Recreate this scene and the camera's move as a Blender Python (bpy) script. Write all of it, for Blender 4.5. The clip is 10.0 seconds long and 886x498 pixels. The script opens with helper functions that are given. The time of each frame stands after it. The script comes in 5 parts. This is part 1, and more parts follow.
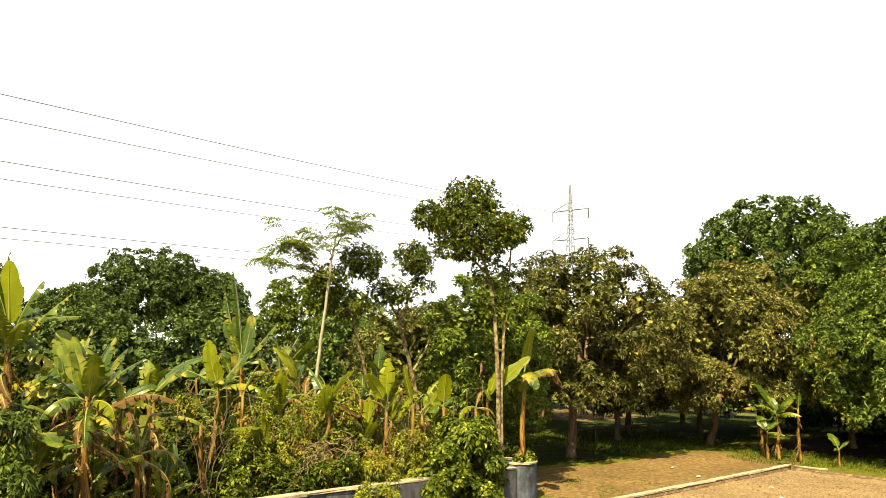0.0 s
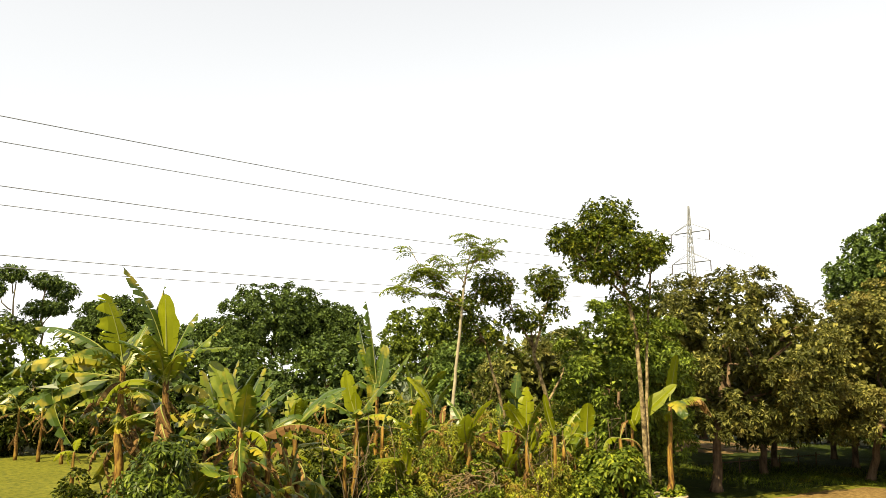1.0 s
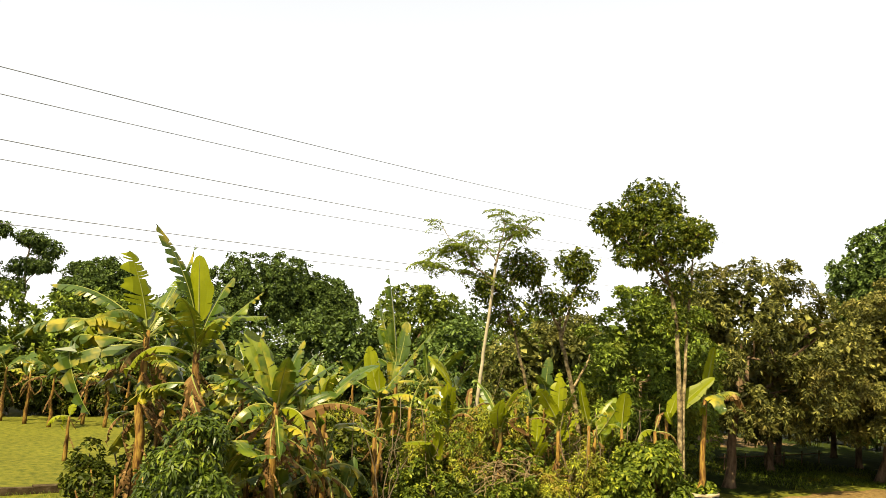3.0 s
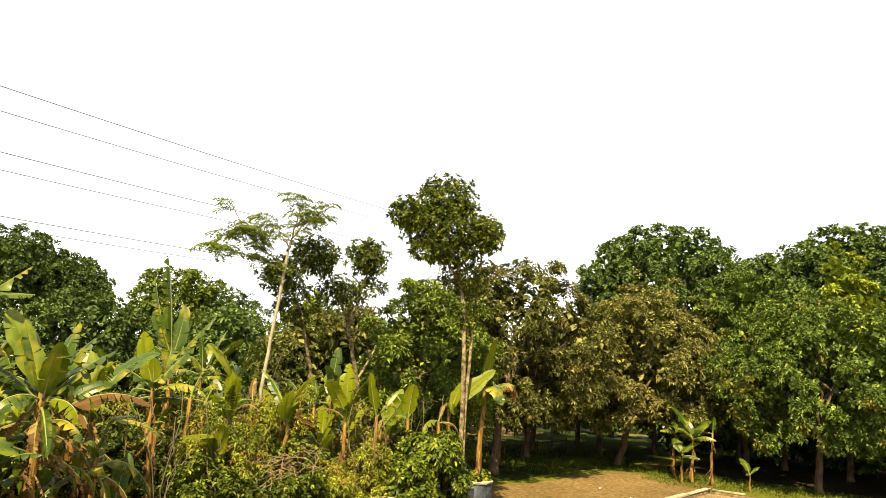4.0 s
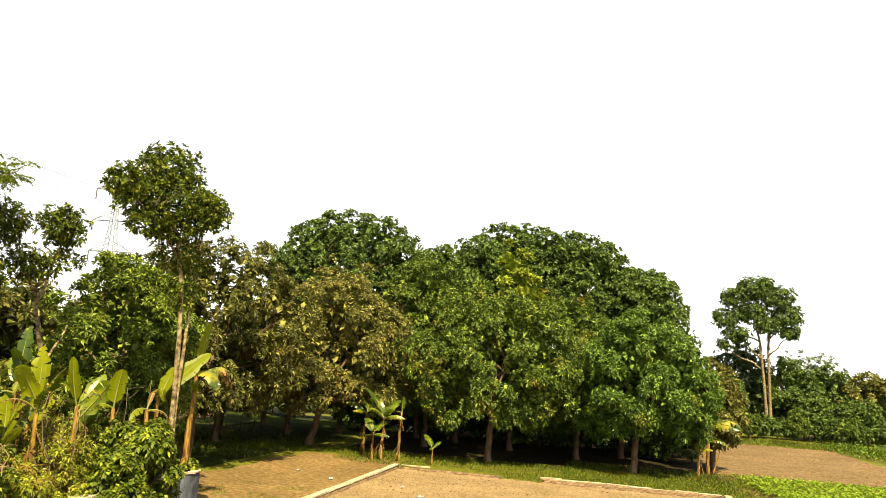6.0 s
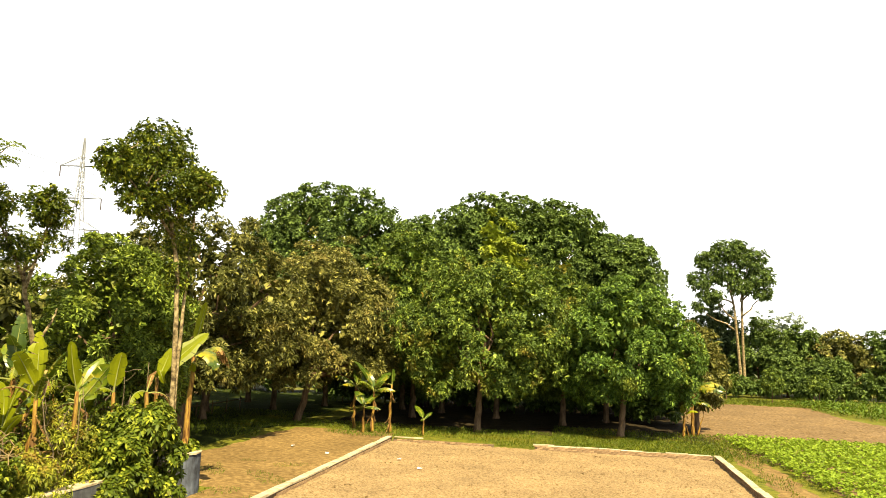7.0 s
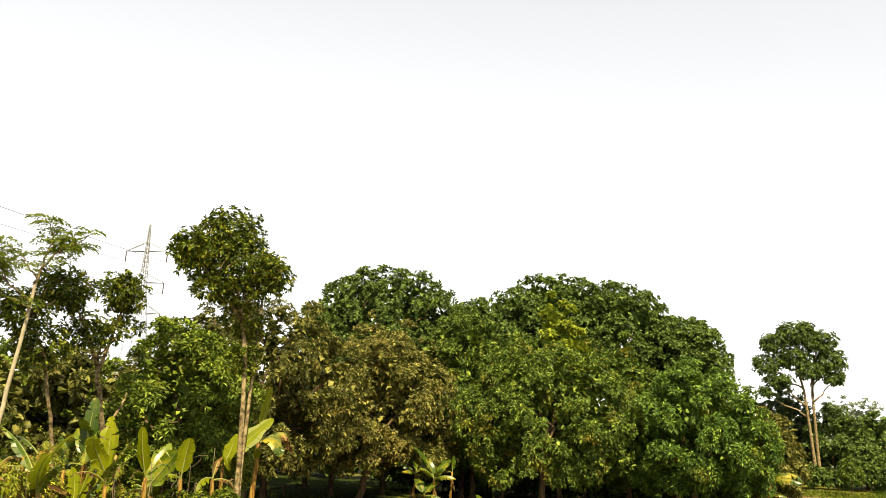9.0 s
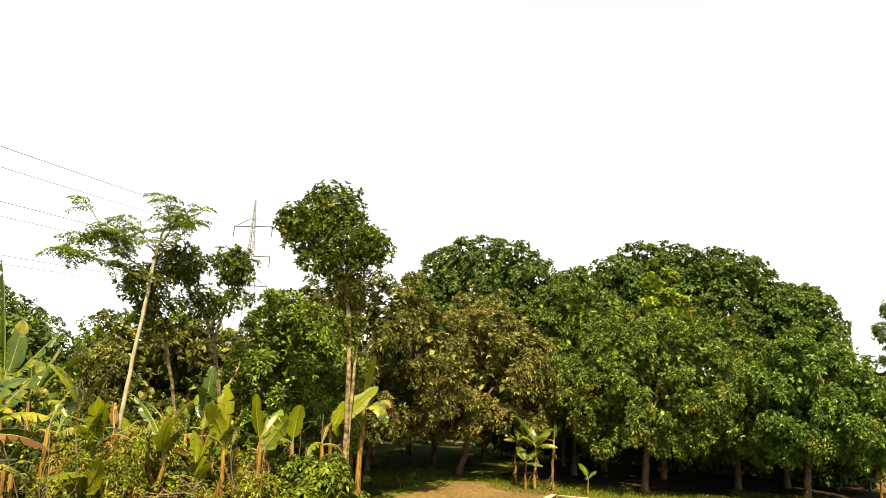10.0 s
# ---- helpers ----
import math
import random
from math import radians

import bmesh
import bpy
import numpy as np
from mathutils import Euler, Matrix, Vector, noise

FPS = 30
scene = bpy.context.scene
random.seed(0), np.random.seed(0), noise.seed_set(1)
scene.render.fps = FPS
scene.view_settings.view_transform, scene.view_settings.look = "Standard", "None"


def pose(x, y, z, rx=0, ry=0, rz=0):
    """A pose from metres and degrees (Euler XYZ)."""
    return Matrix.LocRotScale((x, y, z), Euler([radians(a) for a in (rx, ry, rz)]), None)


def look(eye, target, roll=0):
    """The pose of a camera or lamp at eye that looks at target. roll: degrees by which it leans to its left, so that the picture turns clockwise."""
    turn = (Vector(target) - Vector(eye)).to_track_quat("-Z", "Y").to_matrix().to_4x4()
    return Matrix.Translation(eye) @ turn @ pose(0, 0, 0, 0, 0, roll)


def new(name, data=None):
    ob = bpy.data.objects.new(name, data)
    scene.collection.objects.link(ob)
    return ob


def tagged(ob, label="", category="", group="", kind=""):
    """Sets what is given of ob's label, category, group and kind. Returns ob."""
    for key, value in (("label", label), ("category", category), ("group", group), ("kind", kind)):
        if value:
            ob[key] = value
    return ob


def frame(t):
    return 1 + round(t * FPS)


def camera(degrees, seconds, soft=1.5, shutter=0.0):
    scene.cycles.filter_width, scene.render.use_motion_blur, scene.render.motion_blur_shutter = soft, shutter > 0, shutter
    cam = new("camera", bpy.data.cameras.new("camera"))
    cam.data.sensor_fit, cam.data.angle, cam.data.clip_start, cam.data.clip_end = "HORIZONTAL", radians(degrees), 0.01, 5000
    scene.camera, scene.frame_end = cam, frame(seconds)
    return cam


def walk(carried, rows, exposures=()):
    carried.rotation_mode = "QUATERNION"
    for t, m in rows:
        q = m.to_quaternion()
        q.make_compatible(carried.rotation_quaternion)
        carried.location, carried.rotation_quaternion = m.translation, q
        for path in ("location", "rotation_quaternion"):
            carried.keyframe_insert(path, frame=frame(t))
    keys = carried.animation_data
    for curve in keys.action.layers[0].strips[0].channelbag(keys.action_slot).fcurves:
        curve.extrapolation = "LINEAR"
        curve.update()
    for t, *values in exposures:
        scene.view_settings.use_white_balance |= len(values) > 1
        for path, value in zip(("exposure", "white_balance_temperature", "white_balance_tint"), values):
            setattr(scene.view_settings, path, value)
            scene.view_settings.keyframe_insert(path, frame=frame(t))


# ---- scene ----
cam = camera(59.6, 10.0, soft=0.7)
PATH = [
    (0, (0.636, 0.927, 4.652), (-0.821, 2.27, 4.922), 0.9),
    (0.5, (0.267, 0.752, 4.616), (-1.323, 1.918, 4.953), 1.2),
    (1, (-0.243, 0.699, 4.603), (-1.869, 1.812, 4.945), 0.4),
    (1.5, (-0.796, 0.538, 4.593), (-2.44, 1.635, 4.899), 2.7),
    (2, (-1.226, 0.404, 4.597), (-2.87, 1.508, 4.87), 3.3),
    (2.2, (-1.401, 0.395, 4.603), (-3.042, 1.503, 4.886), 3.2),
    (3.3, (-2.507, 0.078, 4.627), (-4.063, 1.301, 4.915), 3.2),
    (3.5, (-2.709, 0.054, 4.614), (-4.183, 1.376, 4.898), 2.4),
    (4, (-3.122, -0.125, 4.552), (-4.31, 1.455, 4.857), 4.0),
    (4.5, (-3.453, -0.237, 4.583), (-4.175, 1.599, 4.907), 3.9),
    (5, (-3.894, -0.28, 4.599), (-4.475, 1.607, 4.915), 4.6),
    (5.5, (-4.291, -0.483, 4.562), (-4.824, 1.417, 4.886), 4.7),
    (5.7, (-4.398, -0.574, 4.556), (-4.892, 1.336, 4.882), 4.6),
    (6.8, (-5.345, -0.716, 4.656), (-5.705, 1.237, 4.899), 2.1),
    (7, (-5.479, -0.678, 4.653), (-5.839, 1.275, 4.89), 2.2),
    (7.5, (-5.689, -0.646, 4.681), (-6.06, 1.307, 4.903), 0.0),
    (8, (-5.782, -0.675, 4.697), (-6.155, 1.263, 5.025), 0.3),
    (8.4, (-5.827, -0.686, 4.705), (-6.201, 1.24, 5.089), 0.6),
    (8.5, (-5.836, -0.683, 4.705), (-6.265, 1.22, 5.147), 1.8),
    (9, (-5.879, -0.68, 4.704), (-6.371, 1.208, 5.144), 2.6),
    (9.5, (-5.901, -0.68, 4.682), (-6.46, 1.199, 5.077), 3.0),
    (10, (-5.916, -0.7, 4.699), (-6.647, 1.128, 5.051), 2.9),
]
walk(cam, [(t, look(eye, target, roll)) for t, eye, target, roll in PATH],
     [(0, 1.70), (0.5, 1.60), (1, 1.50), (1.5, 1.56), (2, 1.67), (3.4, 1.55), (4.2, 1.66), (5.6, 1.68), (6.8, 1.90), (7.5, 1.88), (8, 1.58), (8.5, 1.53), (9.4, 1.53), (10, 1.62)])

# ---- world and sun ----
SUN_DIR = Vector((0.36, -0.72, 1.0)).normalized()
world = bpy.data.worlds.new("world")
scene.world = world
world.use_nodes = True
wn, wl = world.node_tree.nodes, world.node_tree.links
wn.clear()
sky = wn.new("ShaderNodeTexSky")
sky.sky_type, sky.sun_disc = "NISHITA", False
sky.sun_elevation = math.asin(SUN_DIR.z)
sky.sun_rotation = math.atan2(SUN_DIR.x, SUN_DIR.y)
sky.air_density, sky.dust_density, sky.ozone_density = 2.2, 0.0, 1.0
pale = wn.new("ShaderNodeHueSaturation")
pale.inputs["Saturation"].default_value = 0.06
bg = wn.new("ShaderNodeBackground")
bg.inputs["Strength"].default_value = 0.073
wout = wn.new("ShaderNodeOutputWorld")
wl.new(sky.outputs[0], pale.inputs["Color"])
wl.new(pale.outputs[0], bg.inputs["Color"])
wl.new(bg.outputs[0], wout.inputs["Surface"])

sun = new("sun", bpy.data.lights.new("sun", "SUN"))
sun.data.energy, sun.data.angle, sun.data.color = 5.0, radians(0.6), (1.0, 0.85, 0.52)
sun.matrix_world = look(SUN_DIR * 200, (0, 0, 0))

# ---- materials ----


def shader(name):
    m = bpy.data.materials.new(name)
    m.use_nodes = True
    m.node_tree.nodes.clear()
    return m, m.node_tree.nodes, m.node_tree.links


def ramp(nodes, stops):
    r = nodes.new("ShaderNodeValToRGB")
    while len(r.color_ramp.elements) < len(stops):
        r.color_ramp.elements.new(0.5)
    for e, (p, c) in zip(r.color_ramp.elements, stops):
        e.position, e.color = p, (*c, 1)
    return r


def noise_tex(nodes, links, scale, detail=4, coord="Object", rough=0.6):
    tc = nodes.new("ShaderNodeTexCoord")
    n = nodes.new("ShaderNodeTexNoise")
    n.inputs["Scale"].default_value, n.inputs["Detail"].default_value = scale, detail
    n.inputs["Roughness"].default_value = rough
    links.new(tc.outputs[coord], n.inputs["Vector"])
    return n


def mixed(nodes, links, fac, a, b, mode="MIX"):
    mx = nodes.new("ShaderNodeMix")
    mx.data_type, mx.blend_type = "RGBA", mode
    for sock, v in ((mx.inputs[0], fac), (mx.inputs[6], a), (mx.inputs[7], b)):
        if isinstance(v, (int, float)):
            sock.default_value = v
        elif isinstance(v, tuple):
            sock.default_value = (*v, 1)
        else:
            links.new(v, sock)
    return mx.outputs[2]


def leaf_mat(name, dark, mid, light, patch=None, patch_at=0.62, patch_scale=0.55, rough=0.5, trans=0.14, spec=0.10, whole=False):
    """Leaves: one tone for each leaf, drifting from bough to bough, with light passing through."""
    m, n, l = shader(name)
    geo = n.new("ShaderNodeNewGeometry")
    r = ramp(n, [(0.16, tuple(0.3 * a + 0.22 * b for a, b in zip(dark, mid))), (0.56, tuple(0.5 * v for v in mid)), (0.98, tuple(0.75 * v for v in light))])
    big = noise_tex(n, l, 2.0, 3)
    add = n.new("ShaderNodeMath")
    add.operation, add.use_clamp = "MULTIPLY_ADD", True
    add.inputs[1].default_value, add.inputs[2].default_value = 0.5, -0.15
    oi = n.new("ShaderNodeObjectInfo")
    l.new(oi.outputs["Random"] if whole else geo.outputs["Random Per Island"], add.inputs[0])
    add2 = n.new("ShaderNodeMath")
    add2.operation, add2.use_clamp = "MULTIPLY_ADD", True
    add2.inputs[1].default_value = 0.85
    l.new(big.outputs[0], add2.inputs[0])
    l.new(add.outputs[0], add2.inputs[2])
    l.new(add2.outputs[0], r.inputs[0])
    col = r.outputs[0]
    if patch:
        pn = noise_tex(n, l, patch_scale, 3)
        pr = ramp(n, [(patch_at - 0.06, (0, 0, 0)), (patch_at + 0.08, (1, 1, 1))])
        l.new(pn.outputs[0], pr.inputs[0])
        col = mixed(n, l, pr.outputs[0], col, tuple(0.5 * v for v in patch))
    bs = n.new("ShaderNodeBsdfPrincipled")
    bs.inputs["Roughness"].default_value = rough
    bs.inputs["Specular IOR Level"].default_value = spec
    l.new(col, bs.inputs["Base Color"])
    tr = n.new("ShaderNodeBsdfTranslucent")
    warm = mixed(n, l, 0.35, col, (0.16, 0.20, 0.01), "MIX")
    l.new(warm, tr.inputs["Color"])
    mx = n.new("ShaderNodeMixShader")
    mx.inputs[0].default_value = trans
    l.new(bs.outputs[0], mx.inputs[1])
    l.new(tr.outputs[0], mx.inputs[2])
    o = n.new("ShaderNodeOutputMaterial")
    l.new(mx.outputs[0], o.inputs[0])
    return m


def rough_mat(name, stops, scale, fine=None, rough=0.9, bump=0.3, bump_scale=None, per_object=0.0, stretch=None, spec=0.08, metal=0.0, coarse=None):
    """Soil, bark, plaster: a ramp over noise, a coarser drift of tone and fine relief."""
    m, n, l = shader(name)
    tex = noise_tex(n, l, scale, 6)
    if stretch:
        mp = n.new("ShaderNodeMapping")
        mp.inputs["Scale"].default_value = stretch
        l.new(tex.inputs["Vector"].links[0].from_socket, mp.inputs["Vector"])
        l.new(mp.outputs[0], tex.inputs["Vector"])
    r = ramp(n, [(at, tuple(0.5 * v for v in c)) for at, c in stops])
    l.new(tex.outputs[0], r.inputs[0])
    col = r.outputs[0]
    big = noise_tex(n, l, coarse or scale * 0.13, 3)
    br = ramp(n, [(0.3, (0.72, 0.72, 0.72)), (0.7, (1.15, 1.15, 1.15))])
    l.new(big.outputs[0], br.inputs[0])
    col = mixed(n, l, 0.8, col, br.outputs[0], "MULTIPLY")
    if per_object:
        oi = n.new("ShaderNodeObjectInfo")
        rr = ramp(n, [(0.0, (1 - per_object,) * 3), (1.0, (1 + per_object,) * 3)])
        l.new(oi.outputs["Random"], rr.inputs[0])
        col = mixed(n, l, 1.0, col, rr.outputs[0], "MULTIPLY")
    bs = n.new("ShaderNodeBsdfPrincipled")
    bs.inputs["Roughness"].default_value, bs.inputs["Metallic"].default_value = rough, metal
    bs.inputs["Specular IOR Level"].default_value = spec
    l.new(col, bs.inputs["Base Color"])
    if bump:
        f = noise_tex(n, l, bump_scale or scale * 4, 5)
        bp = n.new("ShaderNodeBump")
        bp.inputs["Strength"].default_value, bp.inputs["Distance"].default_value = bump, 0.03
        l.new(f.outputs[0], bp.inputs["Height"])
        l.new(bp.outputs[0], bs.inputs["Normal"])
    o = n.new("ShaderNodeOutputMaterial")
    l.new(bs.outputs[0], o.inputs[0])
    return m


M = {
    "mango_olive": leaf_mat("mango_olive_leaf", (0.0064, 0.0077, 0.0019), (0.1050, 0.1120, 0.0230), (0.4500, 0.4200, 0.1000), (0.240, 0.200, 0.0450), 0.62),
    "mango_brown": leaf_mat("mango_brown_leaf", (0.0080, 0.0100, 0.0024), (0.1700, 0.1700, 0.0380), (0.5400, 0.4900, 0.1150), (0.330, 0.265, 0.0620), 0.62),
    "mango_green": leaf_mat("mango_green_leaf", (0.0068, 0.0143, 0.0015), (0.1080, 0.1720, 0.0250), (0.3900, 0.4800, 0.0660), (0.330, 0.255, 0.0340), 0.63),
    "mango_bright": leaf_mat("mango_bright_leaf", (0.0085, 0.0187, 0.0017), (0.1020, 0.1860, 0.0270), (0.3500, 0.4900, 0.0680), (0.330, 0.330, 0.0330), 0.66),
    "mango_deep": leaf_mat("mango_deep_leaf", (0.0100, 0.0170, 0.0016), (0.1350, 0.1950, 0.0220), (0.4500, 0.5400, 0.0600), (0.230, 0.220, 0.0200), 0.62),
    "mango_young": leaf_mat("young_mango_bush_leaf", (0.008, 0.014, 0.0015), (0.070, 0.110, 0.0090), (0.250, 0.300, 0.0260), rough=0.4, spec=0.2),
    "flush": leaf_mat("young_mango_leaf", (0.090, 0.130, 0.0100), (0.300, 0.370, 0.0300), (0.560, 0.600, 0.0480)),
    # lifted darks and extra blue put slight distance haze into this green
    "far_green": leaf_mat("far_tree_leaf", (0.0300, 0.0520, 0.0120), (0.1150, 0.1800, 0.0360), (0.2500, 0.3350, 0.0640)),
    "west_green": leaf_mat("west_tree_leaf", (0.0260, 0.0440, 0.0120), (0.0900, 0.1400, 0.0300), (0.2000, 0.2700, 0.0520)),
    # pale grey-green: aerial haze painted into the leaf colour
    "haze": leaf_mat("haze_tinted_tree_leaf", (0.20, 0.25, 0.16), (0.36, 0.42, 0.28), (0.42, 0.48, 0.32)),
    "feather_green": leaf_mat("feathery_tree_leaf", (0.030, 0.055, 0.005), (0.140, 0.190, 0.020), (0.300, 0.340, 0.040)),
    # dulled and paled, so distance haze is in the leaf colour
    "far_dull": leaf_mat("haze_tinted_distant_leaf", (0.0600, 0.0930, 0.0420), (0.1120, 0.1600, 0.0672), (0.1760, 0.2240, 0.0880), trans=0.2),
    "jack": leaf_mat("jackfruit_leaf", (0.0060, 0.0120, 0.0012), (0.0950, 0.1350, 0.0110), (0.3800, 0.3900, 0.0300), (0.336, 0.189, 0.0161), 0.70, 1.2, rough=0.5, trans=0.12, spec=0.1),
    "moringa": leaf_mat("feathery_leaf", (0.110, 0.160, 0.0220), (0.270, 0.340, 0.0450), (0.460, 0.520, 0.0650), trans=0.45),
    "shrub": leaf_mat("shrub_leaf", (0.0120, 0.0220, 0.0020), (0.1080, 0.1520, 0.0120), (0.3800, 0.4000, 0.0300), (0.300, 0.240, 0.0190), 0.66, 0.9),
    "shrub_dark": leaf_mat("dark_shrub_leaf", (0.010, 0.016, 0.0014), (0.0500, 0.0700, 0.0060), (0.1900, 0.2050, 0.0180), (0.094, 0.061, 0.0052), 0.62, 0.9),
    "weed": leaf_mat("weed_leaf", (0.0300, 0.0430, 0.0045), (0.2300, 0.2600, 0.0210), (0.5400, 0.5200, 0.0400), (0.300, 0.165, 0.0300), 0.55, 1.3),
    "crop": leaf_mat("crop_leaf", (0.190, 0.290, 0.0210), (0.300, 0.430, 0.0320), (0.420, 0.530, 0.0440), trans=0.4),
    "corn": leaf_mat("maize_leaf", (0.034, 0.068, 0.0058), (0.117, 0.196, 0.0167), (0.268, 0.348, 0.0296)),
    "grass": leaf_mat("grass_blade", (0.051, 0.082, 0.0070), (0.123, 0.167, 0.0142), (0.229, 0.243, 0.0207), (0.251, 0.206, 0.0175), 0.62, 0.3),
    "banana": leaf_mat("banana_leaf", (0.012, 0.028, 0.0030), (0.080, 0.135, 0.0080), (0.260, 0.290, 0.0140), (0.460, 0.380, 0.0220), 0.57, 1.6, rough=0.35, trans=0.22, spec=0.3, whole=True),
    "banana_young": leaf_mat("young_banana_leaf", (0.183, 0.224, 0.0055), (0.300, 0.333, 0.0080), (0.378, 0.389, 0.0114), rough=0.4, trans=0.4, whole=True),
    "dry": leaf_mat("dry_leaf", (0.030, 0.014, 0.005), (0.20, 0.105, 0.030), (0.46, 0.29, 0.100), trans=0.15, rough=0.8, spec=0.15),
    "bark": rough_mat("mango_bark", [(0.3, (0.09, 0.058, 0.034)), (0.7, (0.34, 0.225, 0.125))], 7, stretch=(1, 1, 0.3), bump=0.8, bump_scale=18),
    "pale_bark": rough_mat("pale_bark", [(0.36, (0.09, 0.065, 0.035)), (0.50, (0.32, 0.24, 0.115)), (0.64, (0.58, 0.46, 0.24))], 7, bump=0.5, bump_scale=16),
    "white_bark": rough_mat("white_bark", [(0.3, (0.38, 0.32, 0.20)), (0.7, (0.66, 0.57, 0.38))], 4, bump=0.2),
    "twig": rough_mat("twig_bark", [(0.3, (0.14, 0.10, 0.06)), (0.7, (0.30, 0.23, 0.14))], 9, bump=0.3),
    "stem": rough_mat("banana_stem", [(0.34, (0.06, 0.028, 0.010)), (0.46, (0.22, 0.110, 0.026)), (0.60, (0.42, 0.26, 0.048)), (0.80, (0.50, 0.38, 0.075))], 3.0, stretch=(6, 6, 0.7), bump=0.4, rough=0.6, per_object=0.25),
    "midrib": rough_mat("banana_midrib", [(0.3, (0.26, 0.30, 0.05)), (0.7, (0.42, 0.42, 0.12))], 6, bump=0.0, rough=0.5),
    "soil": rough_mat("plot_soil", [(0.32, (0.20, 0.133, 0.060)), (0.5, (0.37, 0.250, 0.118)), (0.68, (0.52, 0.370, 0.188))], 14, bump=1.0, bump_scale=24, coarse=0.5),
    "yard": rough_mat("yard_earth", [(0.25, (0.13, 0.080, 0.026)), (0.5, (0.26, 0.165, 0.058)), (0.64, (0.37, 0.245, 0.092)), (0.74, (0.17, 0.15, 0.03))], 5, bump=0.7, bump_scale=10, coarse=0.3),
    "field": rough_mat("ploughed_earth", [(0.30, (0.12, 0.075, 0.030)), (0.52, (0.25, 0.162, 0.072)), (0.72, (0.36, 0.245, 0.12))], 5, bump=0.9, bump_scale=6, coarse=0.2),
    "ground": rough_mat("grass_ground", [(0.22, (0.15, 0.11, 0.020)), (0.36, (0.100, 0.112, 0.012)), (0.50, (0.175, 0.178, 0.018)), (0.66, (0.250, 0.228, 0.026)), (0.85, (0.32, 0.25, 0.045))], 3.5, bump=0.5, bump_scale=20, coarse=0.09),
    # grass colour darkened to carry the orchard trees' shade
    "shaded_grass": rough_mat("shade_darkened_grass", [(0.3, (0.020, 0.030, 0.004)), (0.55, (0.042, 0.060, 0.006)), (0.8, (0.085, 0.090, 0.012))], 4, bump=1.0, bump_scale=22, coarse=0.25),
    "edging": rough_mat("crumbling_edging", [(0.3, (0.03, 0.02, 0.01)), (0.55, (0.11, 0.075, 0.035)), (0.8, (0.22, 0.16, 0.09))], 5, bump=0.8),
    # brown litter with the deep shade under the crowns painted into its colour
    "leaf_litter": rough_mat("shade_darkened_litter", [(0.3, (0.02, 0.016, 0.008)), (0.55, (0.05, 0.036, 0.016)), (0.8, (0.11, 0.072, 0.03))], 5, bump=0.9, bump_scale=12, coarse=0.4),
    "concrete": rough_mat("weathered_concrete", [(0.28, (0.035, 0.032, 0.03)), (0.45, (0.11, 0.11, 0.115)), (0.75, (0.24, 0.245, 0.25))], 3.2, bump=0.4, stretch=(1, 1, 0.5)),
    "limewash": rough_mat("blue_grey_limewash", [(0.28, (0.03, 0.03, 0.03)), (0.45, (0.10, 0.11, 0.13)), (0.75, (0.22, 0.25, 0.30))], 4, bump=0.5, stretch=(1, 1, 0.5)),
    "coping": rough_mat("pale_coping", [(0.28, (0.26, 0.20, 0.11)), (0.46, (0.62, 0.50, 0.31)), (0.8, (0.84, 0.72, 0.50))], 3.5, bump=0.4),
    "brick": rough_mat("worn_brick", [(0.25, (0.30, 0.17, 0.08)), (0.6, (0.46, 0.31, 0.17)), (0.85, (0.55, 0.42, 0.26))], 9, bump=0.4, per_object=0.3),
    "mortar": rough_mat("mortar", [(0.3, (0.15, 0.10, 0.055)), (0.7, (0.27, 0.20, 0.12))], 8, bump=0.5),
    "steel": rough_mat("galvanised_steel", [(0.3, (0.30, 0.31, 0.33)), (0.7, (0.40, 0.41, 0.43))], 2, bump=0.0, rough=0.8),
    "wire": rough_mat("wire", [(0.3, (0.34, 0.34, 0.36)), (0.7, (0.42, 0.42, 0.44))], 2, bump=0.0, rough=0.7),
    "insulator": rough_mat("insulator", [(0.3, (0.10, 0.08, 0.08)), (0.7, (0.16, 0.13, 0.12))], 2, bump=0.0, rough=0.4),
    "wood": rough_mat("weathered_wood", [(0.3, (0.10, 0.075, 0.05)), (0.7, (0.22, 0.17, 0.11))], 6, stretch=(1, 1, 0.3)),
    "straw": rough_mat("dry_straw", [(0.3, (0.20, 0.135, 0.06)), (0.7, (0.44, 0.32, 0.16))], 9, bump=0.0),
    "litter": rough_mat("pale_scrap", [(0.3, (0.6, 0.58, 0.54)), (0.7, (0.75, 0.73, 0.70))], 8, bump=0.0),
}

# ---- mesh tools ----
rng = np.random.default_rng(7)


